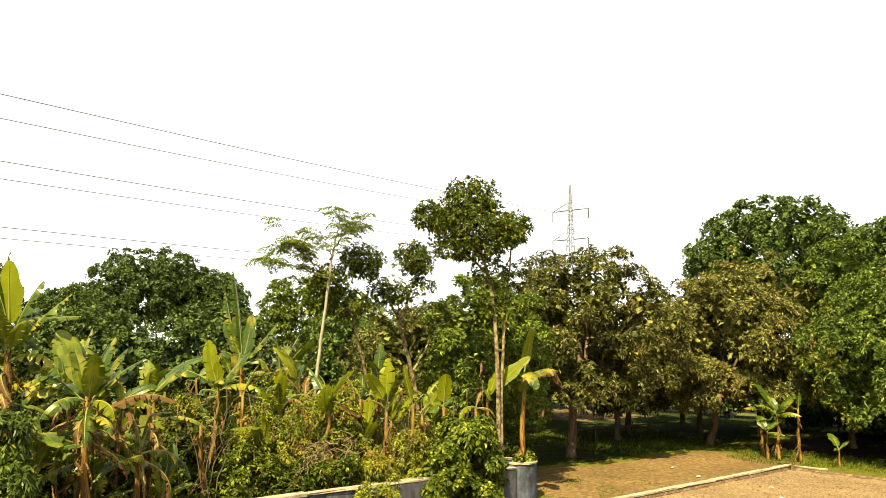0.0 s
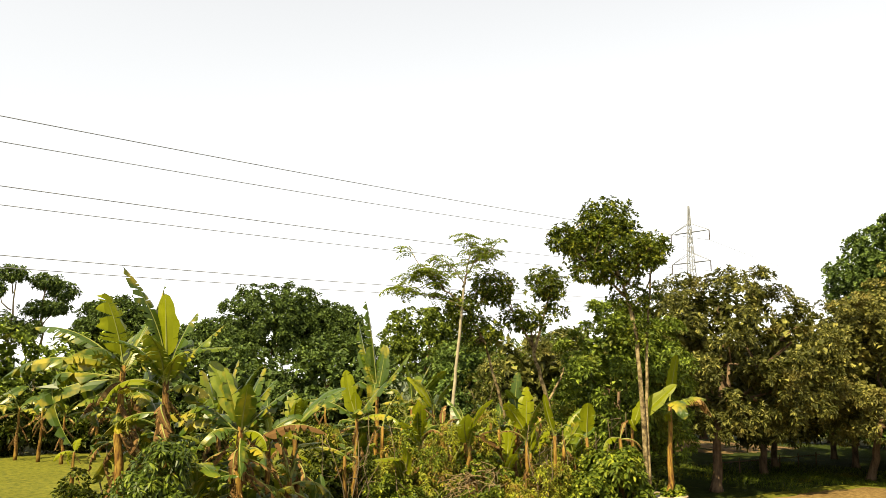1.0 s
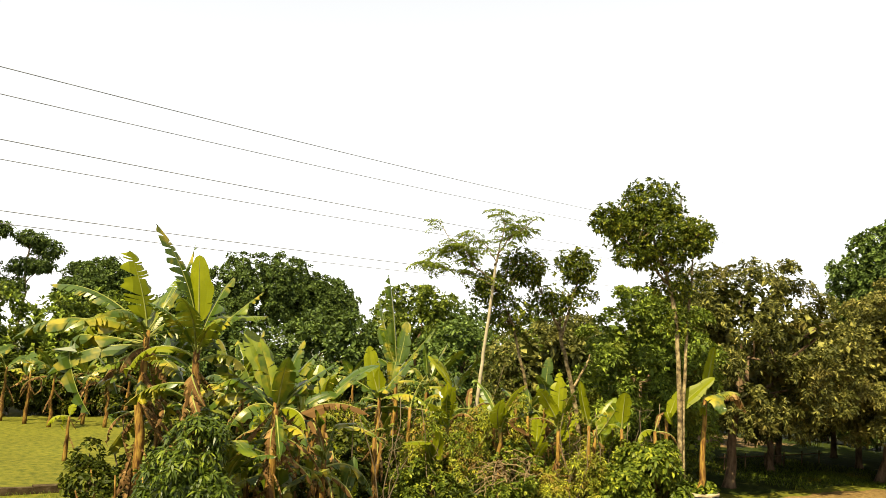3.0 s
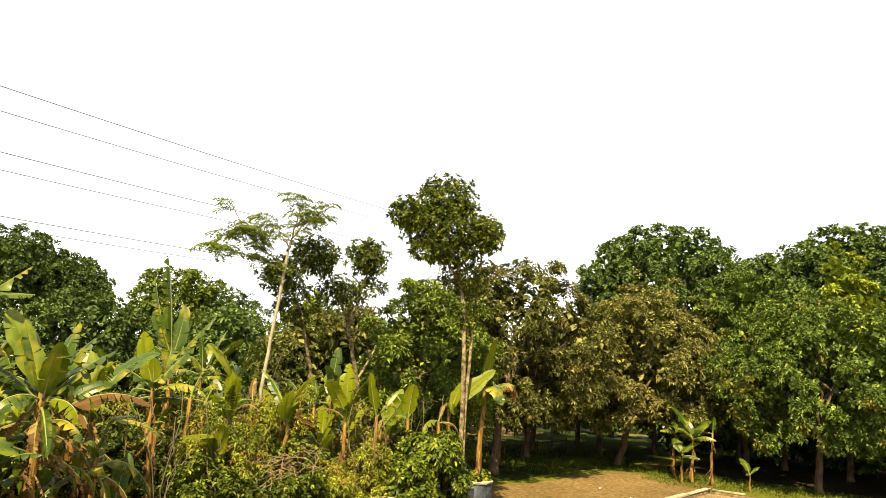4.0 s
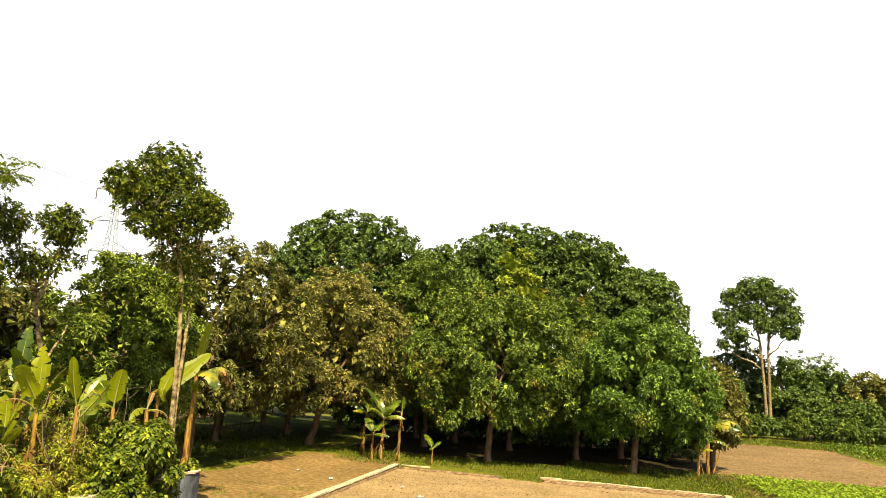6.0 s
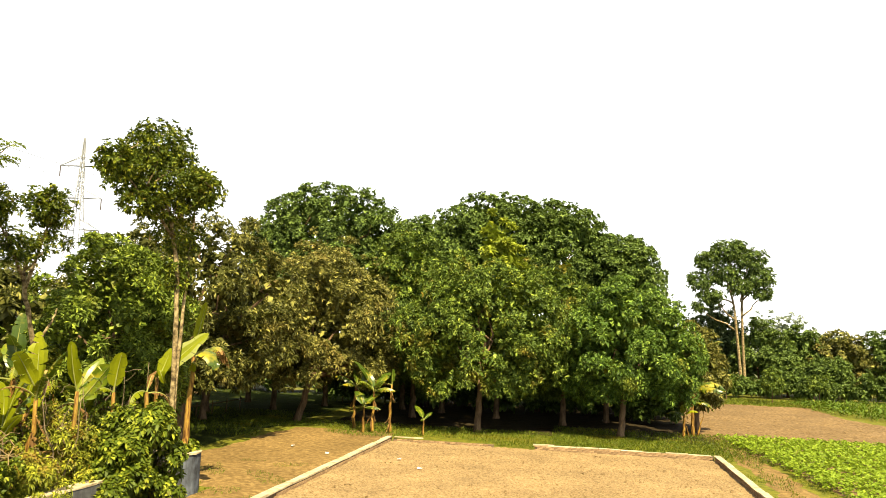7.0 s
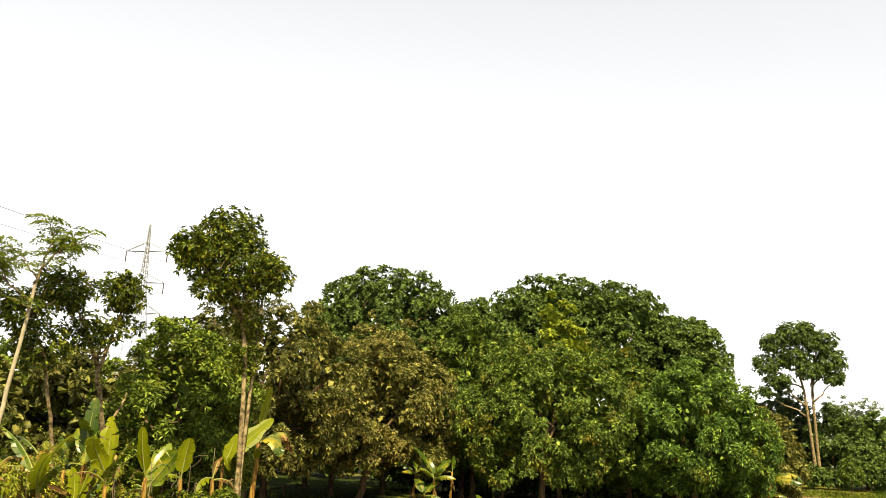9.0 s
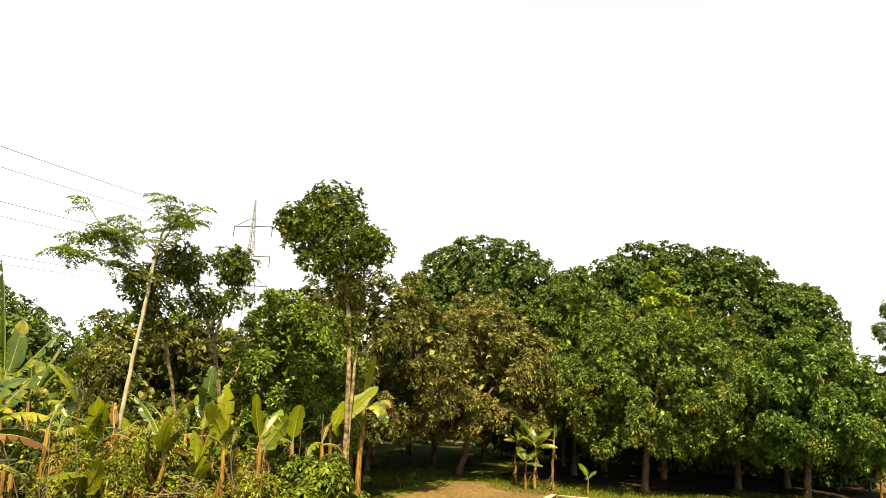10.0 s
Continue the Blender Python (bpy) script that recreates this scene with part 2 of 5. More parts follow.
class Build:
    """Gathers vertices, triangles and quads for one mesh."""

    def __init__(self):
        self.v, self.t, self.q, self.n = [], [], [], 0

    def add(self, v, t=None, q=None):
        v = np.asarray(v, float).reshape(-1, 3)
        if t is not None and len(t):
            self.t.append(np.asarray(t, int).reshape(-1, 3) + self.n)
        if q is not None and len(q):
            self.q.append(np.asarray(q, int).reshape(-1, 4) + self.n)
        self.v.append(v)
        self.n += len(v)
        return self

    def mesh(self, name, smooth=False):
        me = bpy.data.meshes.new(name)
        v = np.concatenate(self.v)
        t = np.concatenate(self.t) if self.t else np.zeros((0, 3), int)
        q = np.concatenate(self.q) if self.q else np.zeros((0, 4), int)
        loops = np.concatenate([t.ravel(), q.ravel()])
        starts = np.concatenate([np.arange(len(t)) * 3, 3 * len(t) + np.arange(len(q)) * 4])
        me.vertices.add(len(v))
        me.vertices.foreach_set("co", v.astype(np.float32).ravel())
        me.loops.add(len(loops))
        me.loops.foreach_set("vertex_index", loops.astype(np.int32))
        me.polygons.add(len(starts))
        me.polygons.foreach_set("loop_start", starts.astype(np.int32))
        me.polygons.foreach_set("use_smooth", np.full(len(starts), smooth))
        me.update(calc_edges=True)
        return me


def part(name, build, mat, parent=None, label="", smooth=False):
    """One mesh object, a part of parent where there is one."""
    me = build if isinstance(build, bpy.types.Mesh) else build.mesh(name, smooth)
    if not me.materials:
        me.materials.append(M[mat])
    ob = new(name, me)
    if parent:
        ob.parent = parent
    return tagged(ob, label)


def thing(name, at, label, category, group="", turn=0.0, kind=""):
    ob = new(name)
    ob.empty_display_size = 0.3
    ob.matrix_basis = pose(*at, 0, 0, turn)
    return tagged(ob, label, category, group, kind)


def unit(a):
    return a / np.maximum(np.linalg.norm(a, axis=-1, keepdims=True), 1e-9)


def tube(b, pts, radii, sides=7, cap=True):
    """A round, tapering limb along pts."""
    pts = np.asarray(pts, float)
    radii = np.broadcast_to(np.asarray(radii, float), len(pts))
    tang = unit(np.gradient(pts, axis=0))
    ref = np.array([0.31, 0.95, 0.05])
    s = unit(np.cross(tang, ref))
    u = np.cross(s, tang)
    a = np.linspace(0, 2 * np.pi, sides, endpoint=False)
    ring = np.cos(a)[None, :, None] * s[:, None] + np.sin(a)[None, :, None] * u[:, None]
    v = (pts[:, None] + ring * radii[:, None, None]).reshape(-1, 3)
    i = np.arange(len(pts) - 1)[:, None] * sides
    j = np.arange(sides)[None]
    k = (j + 1) % sides
    q = np.stack([i + j, i + k, i + sides + k, i + sides + j], -1).reshape(-1, 4)
    tri = []
    if cap:
        last = (len(pts) - 1) * sides
        tri = [(last, last + c, last + c + 1) for c in range(1, sides - 1)]
        tri += [(0, c + 1, c) for c in range(1, sides - 1)]
    return b.add(v, tri, q)


def bent(p0, p1, n=7, wobble=0.05, sag=0.0, r=None):
    r = r or rng
    s = np.linspace(0, 1, n)[:, None]
    p = np.asarray(p0) * (1 - s) + np.asarray(p1) * s
    size = np.linalg.norm(np.asarray(p1) - np.asarray(p0))
    w = r.normal(0, wobble * size, (n, 3)) * np.sin(np.pi * s)
    p = p + w
    p[:, 2] -= sag * size * np.sin(np.pi * s[:, 0])
    return p


def box(b, lo, hi, jitter=0.0):
    x0, y0, z0 = lo
    x1, y1, z1 = hi
    v = np.array([(x0, y0, z0), (x1, y0, z0), (x1, y1, z0), (x0, y1, z0), (x0, y0, z1), (x1, y0, z1), (x1, y1, z1), (x0, y1, z1)], float)
    if jitter:
        v += rng.normal(0, jitter, v.shape)
    return b.add(v, None, [(0, 3, 2, 1), (4, 5, 6, 7), (0, 1, 5, 4), (1, 2, 6, 5), (2, 3, 7, 6), (3, 0, 4, 7)])


def add_leaves(b, pos, way, size, width, curl=0.25, fine=True, r=None, face=None):
    """Many leaves at once: pos, way (N x 3); size and width in metres."""
    r = r or rng
    n = len(pos)
    way = unit(way)
    size = size * r.uniform(0.7, 1.2, (n, 1))
    ref = unit(r.normal(0, 1, (n, 3)) * 0.45 + np.array([0, 0, 1.0]) + (0.3 if face is None else face * 0.45))
    side = unit(np.cross(way, ref))
    up = np.cross(side, way)
    w = width * r.uniform(0.8, 1.15, (n, 1)) / 2
    down = np.array([0, 0, -1.0])
    if fine:
        m1 = pos + way * size * 0.32 + up * size * 0.06
        m2 = pos + way * size * 0.70 + down * size * curl * 0.35
        tip = pos + way * size * 0.98 + down * size * curl
        v = np.stack([pos, m1 - side * w, m1 + side * w, m2 - side * w * 0.85, m2 + side * w * 0.85, tip], 1).reshape(-1, 3)
        k = np.arange(n)[:, None] * 6
        t = np.concatenate([k + np.array([[0, 2, 1]]), k + np.array([[3, 4, 5]])])
        q = k + np.array([[1, 2, 4, 3]])
        b.add(v, t, q)
    else:
        mid = pos + way * size * 0.5 + up * size * 0.08
        tip = pos + way * size + down * size * curl
        v = np.stack([pos, mid - side * w, tip, mid + side * w], 1).reshape(-1, 3)
        k = np.arange(n)[:, None] * 4
        b.add(v, None, k + np.array([[0, 3, 2, 1]]))
    return b


def shell(blobs, n, r, centre=None, inside=0.10, out=0.9, up=0.35, depth=0.35, flat=1.0):
    """Points on the outer skin of overlapping lobes (x, y, z, radius), with the way out from each."""
    blobs = np.asarray(blobs, float)
    centre = blobs[:, :3].mean(0) if centre is None else np.asarray(centre, float)
    wgt = blobs[:, 3] ** 2
    pick = r.choice(len(blobs), n, p=wgt / wgt.sum())
    away = unit(blobs[pick, :3] - centre)
    d = unit(unit(r.normal(0, 1, (n, 3))) + away * out + np.array([0, 0, up]))
    rad = blobs[pick, 3:4] * (1 - depth * r.uniform(0, 1, (n, 1)) ** 1.5)
    p = blobs[pick, :3] + d * rad * np.array([1, 1, flat])
    keep = np.zeros(n, bool)
    for i in range(0, n, 2000):
        dist = np.linalg.norm((p[i:i + 2000, None] - blobs[None, :, :3]) / np.array([1, 1, flat]), axis=2) / blobs[None, :, 3]
        dist[np.arange(len(dist)), pick[i:i + 2000]] = 9
        keep[i:i + 2000] = dist.min(1) > 0.5
    keep |= r.uniform(0, 1, n) < inside
    return p[keep], d[keep]


def tufts(groups, r, dense=1.0):
    """Shoot ends through the body of leafy clumps (x, y, z, three half-widths, count), with the way out from each."""
    P, D = [], []
    for x, y, z, a, b, c, n in groups:
        n = int(n * dense)
        d = unit(r.normal(0, 1, (n, 3)))
        f = r.uniform(0.15, 1.0, (n, 1)) ** 0.5 * r.uniform(0.85, 1.12, (n, 1))
        P.append(np.array([x, y, z]) + d * f * np.array([a, b, c]))
        D.append(unit(d + r.normal(0, 0.35, (n, 3)) + np.array([0, 0, 0.45])))
    return np.concatenate(P), np.concatenate(D)


def whorls(b, p, d, k, size, width, spread=0.9, droop=0.35, curl=0.3, fine=True, r=None, face=1.0):
    """k leaves round the end of each shoot."""
    r = r or rng
    n = len(p)
    ref = unit(r.normal(0, 1, (n, 3)))
    s = unit(np.cross(d, ref))
    u = np.cross(s, d)
    a = r.uniform(0, 2 * np.pi, (n, 1)) + np.arange(k)[None] * (2 * np.pi / k) + r.normal(0, 0.25, (n, k))
    out = np.cos(a)[..., None] * s[:, None] + np.sin(a)[..., None] * u[:, None]
    lift = r.uniform(0.25, 1.0, (n, k, 1))
    way = d[:, None] * lift * 0.9 + out * spread + np.array([0, 0, -droop]) + r.normal(0, 0.12, (n, k, 3))
    base = p[:, None] + out * size * 0.08 - d[:, None] * r.uniform(0, 0.3, (n, k, 1)) * size
    return add_leaves(b, base.reshape(-1, 3), way.reshape(-1, 3), size, width, curl, fine, r, np.repeat(d, k, 0) * face)


def lobes(rx, ry, z0, zc, z1, rad, count, r, rough=0.07, power=2.3, swell=0.07):
    """Lobes that cover an uneven domed crown between z0 and z1, widest at zc."""
    i = np.arange(count) + 0.5
    cz = 1 - 1.8 * i / count
    a = i * 2.39996 + r.normal(0, 0.3, count)
    c = np.sqrt(1 - cz ** 2)
    d = unit(np.stack([c * np.cos(a), c * np.sin(a), cz], -1) + r.normal(0, 0.06, (count, 3)))
    ph = r.uniform(0, 6.28, 3)
    wave = 1 + swell * (np.sin(2 * a + ph[0] + 2 * cz) + np.sin(3 * a + ph[1] - 3 * cz) * 0.7)
    half = np.stack([np.full(count, rx), np.full(count, ry), np.where(d[:, 2] > 0, z1 - zc, zc - z0)], -1)
    env = d * ((np.abs(d) ** power).sum(1) ** (-1 / power))[:, None] * half
    nrm = unit(env / half ** 2)
    q = rad * r.uniform(0.6, 1.35, count)
    p = env * (wave * (1 - np.abs(r.normal(0, rough, count))))[:, None] - nrm * q[:, None] * 0.8
    return [tuple(v) for v in np.c_[p + np.array([0, 0, zc]), q]]


def limbs_to(thing_ob, start, blobs, r, count, r0, mat, r1=0.02):
    """Each limb is a mesh of its own, from the trunk's head into the crown."""
    pick = r.choice(len(blobs), min(count, len(blobs)), replace=False)
    for i in pick:
        x, y, z, rad = blobs[i]
        s = np.array(start) + np.array([0, 0, r.uniform(-0.3, 0.3)])
        p = bent(s, (x * 0.9, y * 0.9, z - rad * 0.2), 7, 0.06, -0.05, r)
        part("limb", tube(Build(), p, np.linspace(r0, r1, 7), 6), mat, thing_ob, smooth=True)


def crowned_tree(name, at, label, category, group, rx, ry, z0, z1, leaf, mat, count, shoots, k, seed, rad=0.75,
                 trunk_r=0.2, fork=None, bark="bark", limbs=6, fine=False, width=None, droop=0.1, belly=0.42, offset=(0, 0),
                 extra=(), inside=0.05, spread=1.0, core_n=2600, core_leaf=1.8, flat=0.85, depth=0.35, face=1.0, rough=0.07, power=2.3, swell=0.07):
    """A tree on one trunk whose crown is a heap of leafy lobes round an inner mass of leaves."""
    r = np.random.default_rng(seed)
    tree = thing(name, (*at, 0), label, category, group)
    fork = fork or z0 + 0.35 * (z1 - z0)
    zc = z0 + belly * (z1 - z0)
    head = (offset[0] * 0.6, offset[1] * 0.6, fork)
    p = bent((0, 0, -0.1), head, 8, 0.008, 0, r)
    girth = np.linspace(trunk_r, trunk_r * 0.62, 8)
    girth[0] *= 1.45
    part("trunk", tube(Build(), p, girth, 9), bark, tree, smooth=True)
    blobs = [(x + offset[0], y + offset[1], z, q) for x, y, z, q in lobes(rx, ry, z0, zc, z1, rad, count, r, rough, power, swell)] + list(extra)
    limbs_to(tree, head, blobs, r, limbs, trunk_r * 0.5, bark)
    centre = np.array([offset[0], offset[1], zc])
    pts, d = shell(blobs, shoots, r, centre, inside, flat=flat, depth=depth)
    pts[:, 2] = np.maximum(pts[:, 2], 0.35)
    mass = whorls(Build(), pts, d, k, leaf, width or leaf * 0.34, spread, droop, 0.12, fine, r, face)
    bl = np.array(blobs)
    pick = bl[r.integers(0, len(bl), core_n)]
    core = pick[:, :3] + unit(r.normal(0, 1, (core_n, 3))) * pick[:, 3:4] * r.uniform(0, 0.6, (core_n, 1))
    core = centre + (core - centre) * (0.42 + 0.5 * r.uniform(0, 1, (core_n, 1)) ** 0.5)
    core = core[core[:, 2] > z0 + 0.4]
    add_leaves(mass, core, r.normal(0, 1, (len(core), 3)), leaf * core_leaf, leaf * core_leaf * 0.8, 0.2, False, r)
    part("crown", mass, mat, tree)
    return tree

# ---- ground and setting ----


def smooth01(x):
    x = np.clip(x, 0, 1)
    return x * x * (3 - 2 * x)


def bumps(x, y, scale, seed=0.0):
    """Cheap smooth relief in -1..1 from a few crossing waves."""
    a = np.sin(x * scale * 1.3 + seed) * np.sin(y * scale * 1.7 + 1.3 * seed)
    b = np.sin(x * scale * 2.9 - y * scale * 1.1 + 2.1 * seed) * np.sin(y * scale * 3.7 + x * scale * 0.7)
    c = np.sin(x * scale * 7.1 + y * scale * 5.3 + seed) * np.sin(y * scale * 6.1 - x * scale * 4.7)
    return 0.5 * a + 0.3 * b + 0.2 * c


def steps(lo, hi, near_lo, near_hi, fine, coarse_n):
    a = -np.geomspace(1, near_lo - lo + 1, coarse_n)[::-1] + 1 + near_lo
    b = np.arange(near_lo + fine, near_hi, fine)
    c = np.geomspace(1, hi - near_hi + 1, coarse_n) - 1 + near_hi
    return np.concatenate([a, b, c])


def sheet(name, xs, ys, height, mat, label="", category="", kind="structure"):
    X, Y = np.meshgrid(xs, ys, indexing="ij")
    v = np.stack([X, Y, height(X, Y)], -1).reshape(-1, 3)
    nx, ny = len(xs), len(ys)
    i = (np.arange(nx - 1)[:, None] * ny + np.arange(ny - 1)[None]).reshape(-1)
    q = np.stack([i, i + ny, i + ny + 1, i + 1], -1)
    return tagged(part(name, Build().add(v, None, q), mat, smooth=True), label, category, kind=kind)


def ground_z(x, y):
    return 0.015 * bumps(x, y, 0.9, 2.0) - 0.02


sheet("ground", steps(-2500, 2500, -70, 30, 1.0, 24), steps(-2500, 2500, -10, 100, 1.0, 24), ground_z, "ground",
      "short yellow-green grass with bare dusty patches", "ground")


def patch(name, x0, x1, y0, y1, step, mat, label, category, wave=0.5, lift=0.035, clod=0.02, soft=0.5, seed=1.0, edge=None):
    """A piece of bare earth that dips under the grass at an uneven edge."""
    def height(X, Y):
        d = np.minimum(np.minimum(X - x0, x1 - X), np.minimum(Y - y0, y1 - Y))
        if edge:
            d = np.minimum(d, edge(X, Y))
        d = d - wave * (0.5 + 0.5 * bumps(X, Y, 0.55, seed)) - 0.05
        h = smooth01(d / soft + 0.5) * (lift + 0.05) - 0.06
        rough = rng.normal(0, clod, X.shape) * smooth01(d / soft)
        return h + rough + 0.02 * bumps(X, Y, 1.1, seed + 2)
    return sheet(name, np.arange(x0, x1 + step, step), np.arange(y0, y1 + step, step), height, mat, label, category)


def plot_height(X, Y):
    edge_d = np.minimum(np.minimum(X + 14.05, 0.12 - X), 34.66 - Y)
    bank = 0.04 * np.exp(-np.clip(edge_d, 0, 9) / 0.35)
    return 0.025 + 0.010 * bumps(X, Y, 0.8, 4.0) + rng.normal(0, 0.016, X.shape) + bank * (0.6 + 0.4 * bumps(X, Y, 2.0, 1.0))


sheet("soil_plot", np.arange(-14.05, 0.13, 0.13), np.arange(3.0, 34.7, 0.13), plot_height, "soil",
      "dug-over dry brown soil inside a low brick kerb", "soil plot")
patch("yard_earth", -21.5, -14.3, 14, 38.5, 0.16, "yard", "bare trodden earth with sparse grass beside the kerb", "bare earth",
      edge=lambda X, Y: np.minimum(0.8 * (X + 20.6) + 0.6 * np.clip(30 - Y, 0, 9) * 0.25, np.where(X < -16.4, Y - 21.6, 9) + 0 * X), wave=0.7, clod=0.009)
patch("ploughed_field", 0.6, 16.5, 43.2, 74, 0.22, "field", "bare ploughed brown field", "field",
      edge=lambda X, Y: (14.2 + 0.03 * (Y - 60) - X + np.clip(62 - Y, 0, 20) * 0.35), wave=0.6, clod=0.03, seed=3.0)
# real litter, but its near-black tone stands in for canopy shade
patch("orchard_litter", -20, 2, 40.2, 64, 0.3, "leaf_litter", "dry brown leaf litter under the mango trees, colour darkened as their shade", "leaf litter", wave=1.2, clod=0.02, seed=5.0)
patch("crop_bed", 1.2, 30, 12, 43.5, 0.3, "field", "earth bed under the green crop", "crop bed", wave=0.4, clod=0.02, seed=6.0,
      edge=lambda X, Y: X - 1.8 - 0.085 * np.clip(43 - Y, 0, 30))
patch("field_track", 0.6, 2.9, 12, 41, 0.2, "yard", "worn earth track beside the kerb", "track", wave=0.9, clod=0.01, seed=8.0, lift=0.01)
# dark grass sheet laid where the trees' shade should fall
patch("orchard_grass", -64, -19.5, 23.4, 64, 0.4, "shaded_grass", "thick green grass round the orchard trees, colour darkened as their shade", "grass", wave=1.6, lift=0.02, clod=0.02, seed=12.0, edge=lambda X, Y: np.where(X > -20.9 - 0.12 * np.clip(30 - Y, 0, 9) * 2, -1.0, 1.0) * (X * 0 + 2))
patch("far_clearing", -46, -33, 46, 58, 0.4, "field", "pale bare earth beyond the rail fence", "clearing", wave=1.5, clod=0.02, seed=9.0)

# kerbs: a rendered one, and two of brick with a thin coping
def run_of_boxes(b, x0, x1, y0, y1, z0, z1, piece, gap=0.012, jitter=0.006):
    """A coping cast in short lengths, each slightly out of line."""
    along_x = abs(x1 - x0) > abs(y1 - y0)
    n = max(1, int(round((x1 - x0 if along_x else y1 - y0) / piece)))
    for i in range(n):
        f0, f1 = i / n, (i + 1) / n
        dz = rng.normal(0, 0.008)
        if along_x:
            box(b, (x0 + (x1 - x0) * f0 + gap, y0, z0), (x0 + (x1 - x0) * f1 - gap, y1, z1 + dz), jitter)
        else:
            box(b, (x0, y0 + (y1 - y0) * f0 + gap, z0), (x1, y0 + (y1 - y0) * f1 - gap, z1 + dz), jitter)
    return b


kerb_left = thing("kerb", (-14.16, 20, 0), "low pale rendered kerb along the soil plot", "kerb", "kerbs", kind="structure")
part("kerb_core", box(Build(), (-0.13, -14, -0.1), (0.085, 14.78, 0.19)), "mortar", kerb_left)
part("coping", run_of_boxes(Build(), -0.14, 0.125, -14, 14.8, 0.19, 0.24, 1.3), "coping", kerb_left, "pale worn cement coping")
kerb_back = thing("kerb", (-7, 34.77, 0), "low brick kerb with a worn cement top", "kerb", "kerbs", kind="structure")
part("kerb_core", box(Build(), (-7.0, -0.085, -0.1), (-2.35, 0.085, 0.13), 0.006), "mortar", kerb_back)
part("kerb_core", box(Build(), (-0.5, -0.085, -0.1), (7.1, 0.085, 0.2), 0.006), "mortar", kerb_back)
part("coping", run_of_boxes(Build(), -0.6, 7.0, -0.125, 0.12, 0.216, 0.245, 0.9), "coping", kerb_back, "thin cracked cement coping")
part("coping", run_of_boxes(Build(), -6.95, -5.6, -0.125, 0.12, 0.196, 0.225, 0.7), "coping", kerb_back, "thin cracked cement coping")
kerb_right = thing("kerb", (0.24, 25, 0), "low brick kerb with a pale cement coping", "kerb", "kerbs", kind="structure")
part("kerb_core", box(Build(), (-0.085, -14, -0.1), (0.085, 9.87, 0.2), 0.006), "mortar", kerb_right)
part("coping", run_of_boxes(Build(), -0.13, 0.13, -14, 9.89, 0.216, 0.25, 1.1), "coping", kerb_right, "pale cement coping")

# garden wall with its end return, rendered in grey cement
garden_wall = thing("garden_wall", (-16.72, 15, 0), "grey rendered garden wall with a worn pale top", "wall", kind="structure")


def wall_panel(x0, x1, y0, y1, z1):
    b = Build()
    return box(b, (x0, y0, -0.2), (x1, y1, z1), 0.008)


for k in range(7):
    part("wall_panel", wall_panel(-0.11, 0.11, -12 + 2.46 * k, -9.56 + 2.46 * k, 1.02 + rng.normal(0, 0.012)), "concrete", garden_wall)
part("coping", run_of_boxes(Build(), -0.14, 0.14, -12, 5.2, 1.03, 1.09, 1.3, jitter=0.01), "coping", garden_wall, "pale crumbling coping")

# round masonry planter at the end of the wall
planter = thing("round_planter", (-17.08, 20.75, 0), "round blue-grey limewashed masonry planter with a pale chipped rim", "planter")
ring_b, rim_b, seg = Build(), Build(), 28
for bld, r_out, r_in, z0, z1 in ((ring_b, 0.66, 0.54, -0.1, 1.14), (rim_b, 0.69, 0.53, 1.145, 1.2)):
    rows = []
    for rad, z in ((r_out, z0), (r_out, z1), (r_in, z1), (r_in, z0)):
        a = np.arange(seg) * 2 * np.pi / seg
        rows.append(np.c_[np.cos(a) * rad, np.sin(a) * rad, np.full(seg, z)] + rng.normal(0, 0.008, (seg, 3)))
    i0 = np.arange(seg)
    i1 = (i0 + 1) % seg
    bld.add(np.vstack(rows), None, np.concatenate([np.stack([i0 + p * seg, i1 + p * seg, i1 + q * seg, i0 + q * seg], -1) for p, q in ((0, 1), (1, 2), (2, 3))]))
part("basin", ring_b, "limewash", planter)
part("rim", rim_b, "coping", planter, "pale chipped cement rim")
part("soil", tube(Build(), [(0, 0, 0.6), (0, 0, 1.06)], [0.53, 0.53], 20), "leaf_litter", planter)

ledge = thing("earth_ledge", (-29.2, 4, 0), "low crumbling brick edging at the lawn", "edging", kind="structure")
part("edging", run_of_boxes(Build(), -0.15, 0.15, -14, 8, -0.1, 0.2, 2.4, jitter=0.02), "edging", ledge)

# ---- grass, crops ----


def blades(b, n, x0, x1, y0, y1, hgt, r, keep=None, width=0.012, lean=0.5):
    p = np.c_[r.uniform(x0, x1, n), r.uniform(y0, y1, n), np.zeros(n)]
    if keep is not None:
        p = p[keep(p[:, 0], p[:, 1])]
    way = unit(np.c_[r.normal(0, lean, (len(p), 2)), np.ones(len(p))])
    return add_leaves(b, p, way, hgt, width, 0.25, False, r)


r1 = np.random.default_rng(11)
g = Build()
blades(g, 16000, -24, 1.2, 35.0, 41.5, 0.22, r1, lambda x, y: y > 36.3 + 0.7 * np.sin(x * 0.9) + np.where(x < -18, 1.5, 0) - np.where((x > -9.3) & (x < -7.2), 2.0, 0) - np.where(x > -7.5, 1.2, 0), 0.03)
blades(g, 9000, -7, 3.0, 35.2, 45, 0.22, r1, None, 0.03)
blades(g, 4200, -18.4, -14.6, 18, 27, 0.13, r1, lambda x, y: np.sin(x * 3.1 + 1.7 * np.sin(y * 1.3)) + np.sin(y * 2.3 + x) > 0.5, 0.018)
blades(g, 7000, 0.5, 3.4, 14, 40, 0.17, r1, lambda x, y: np.sin(x * 5.1) + np.sin(y * 1.3) > -0.2, 0.02)
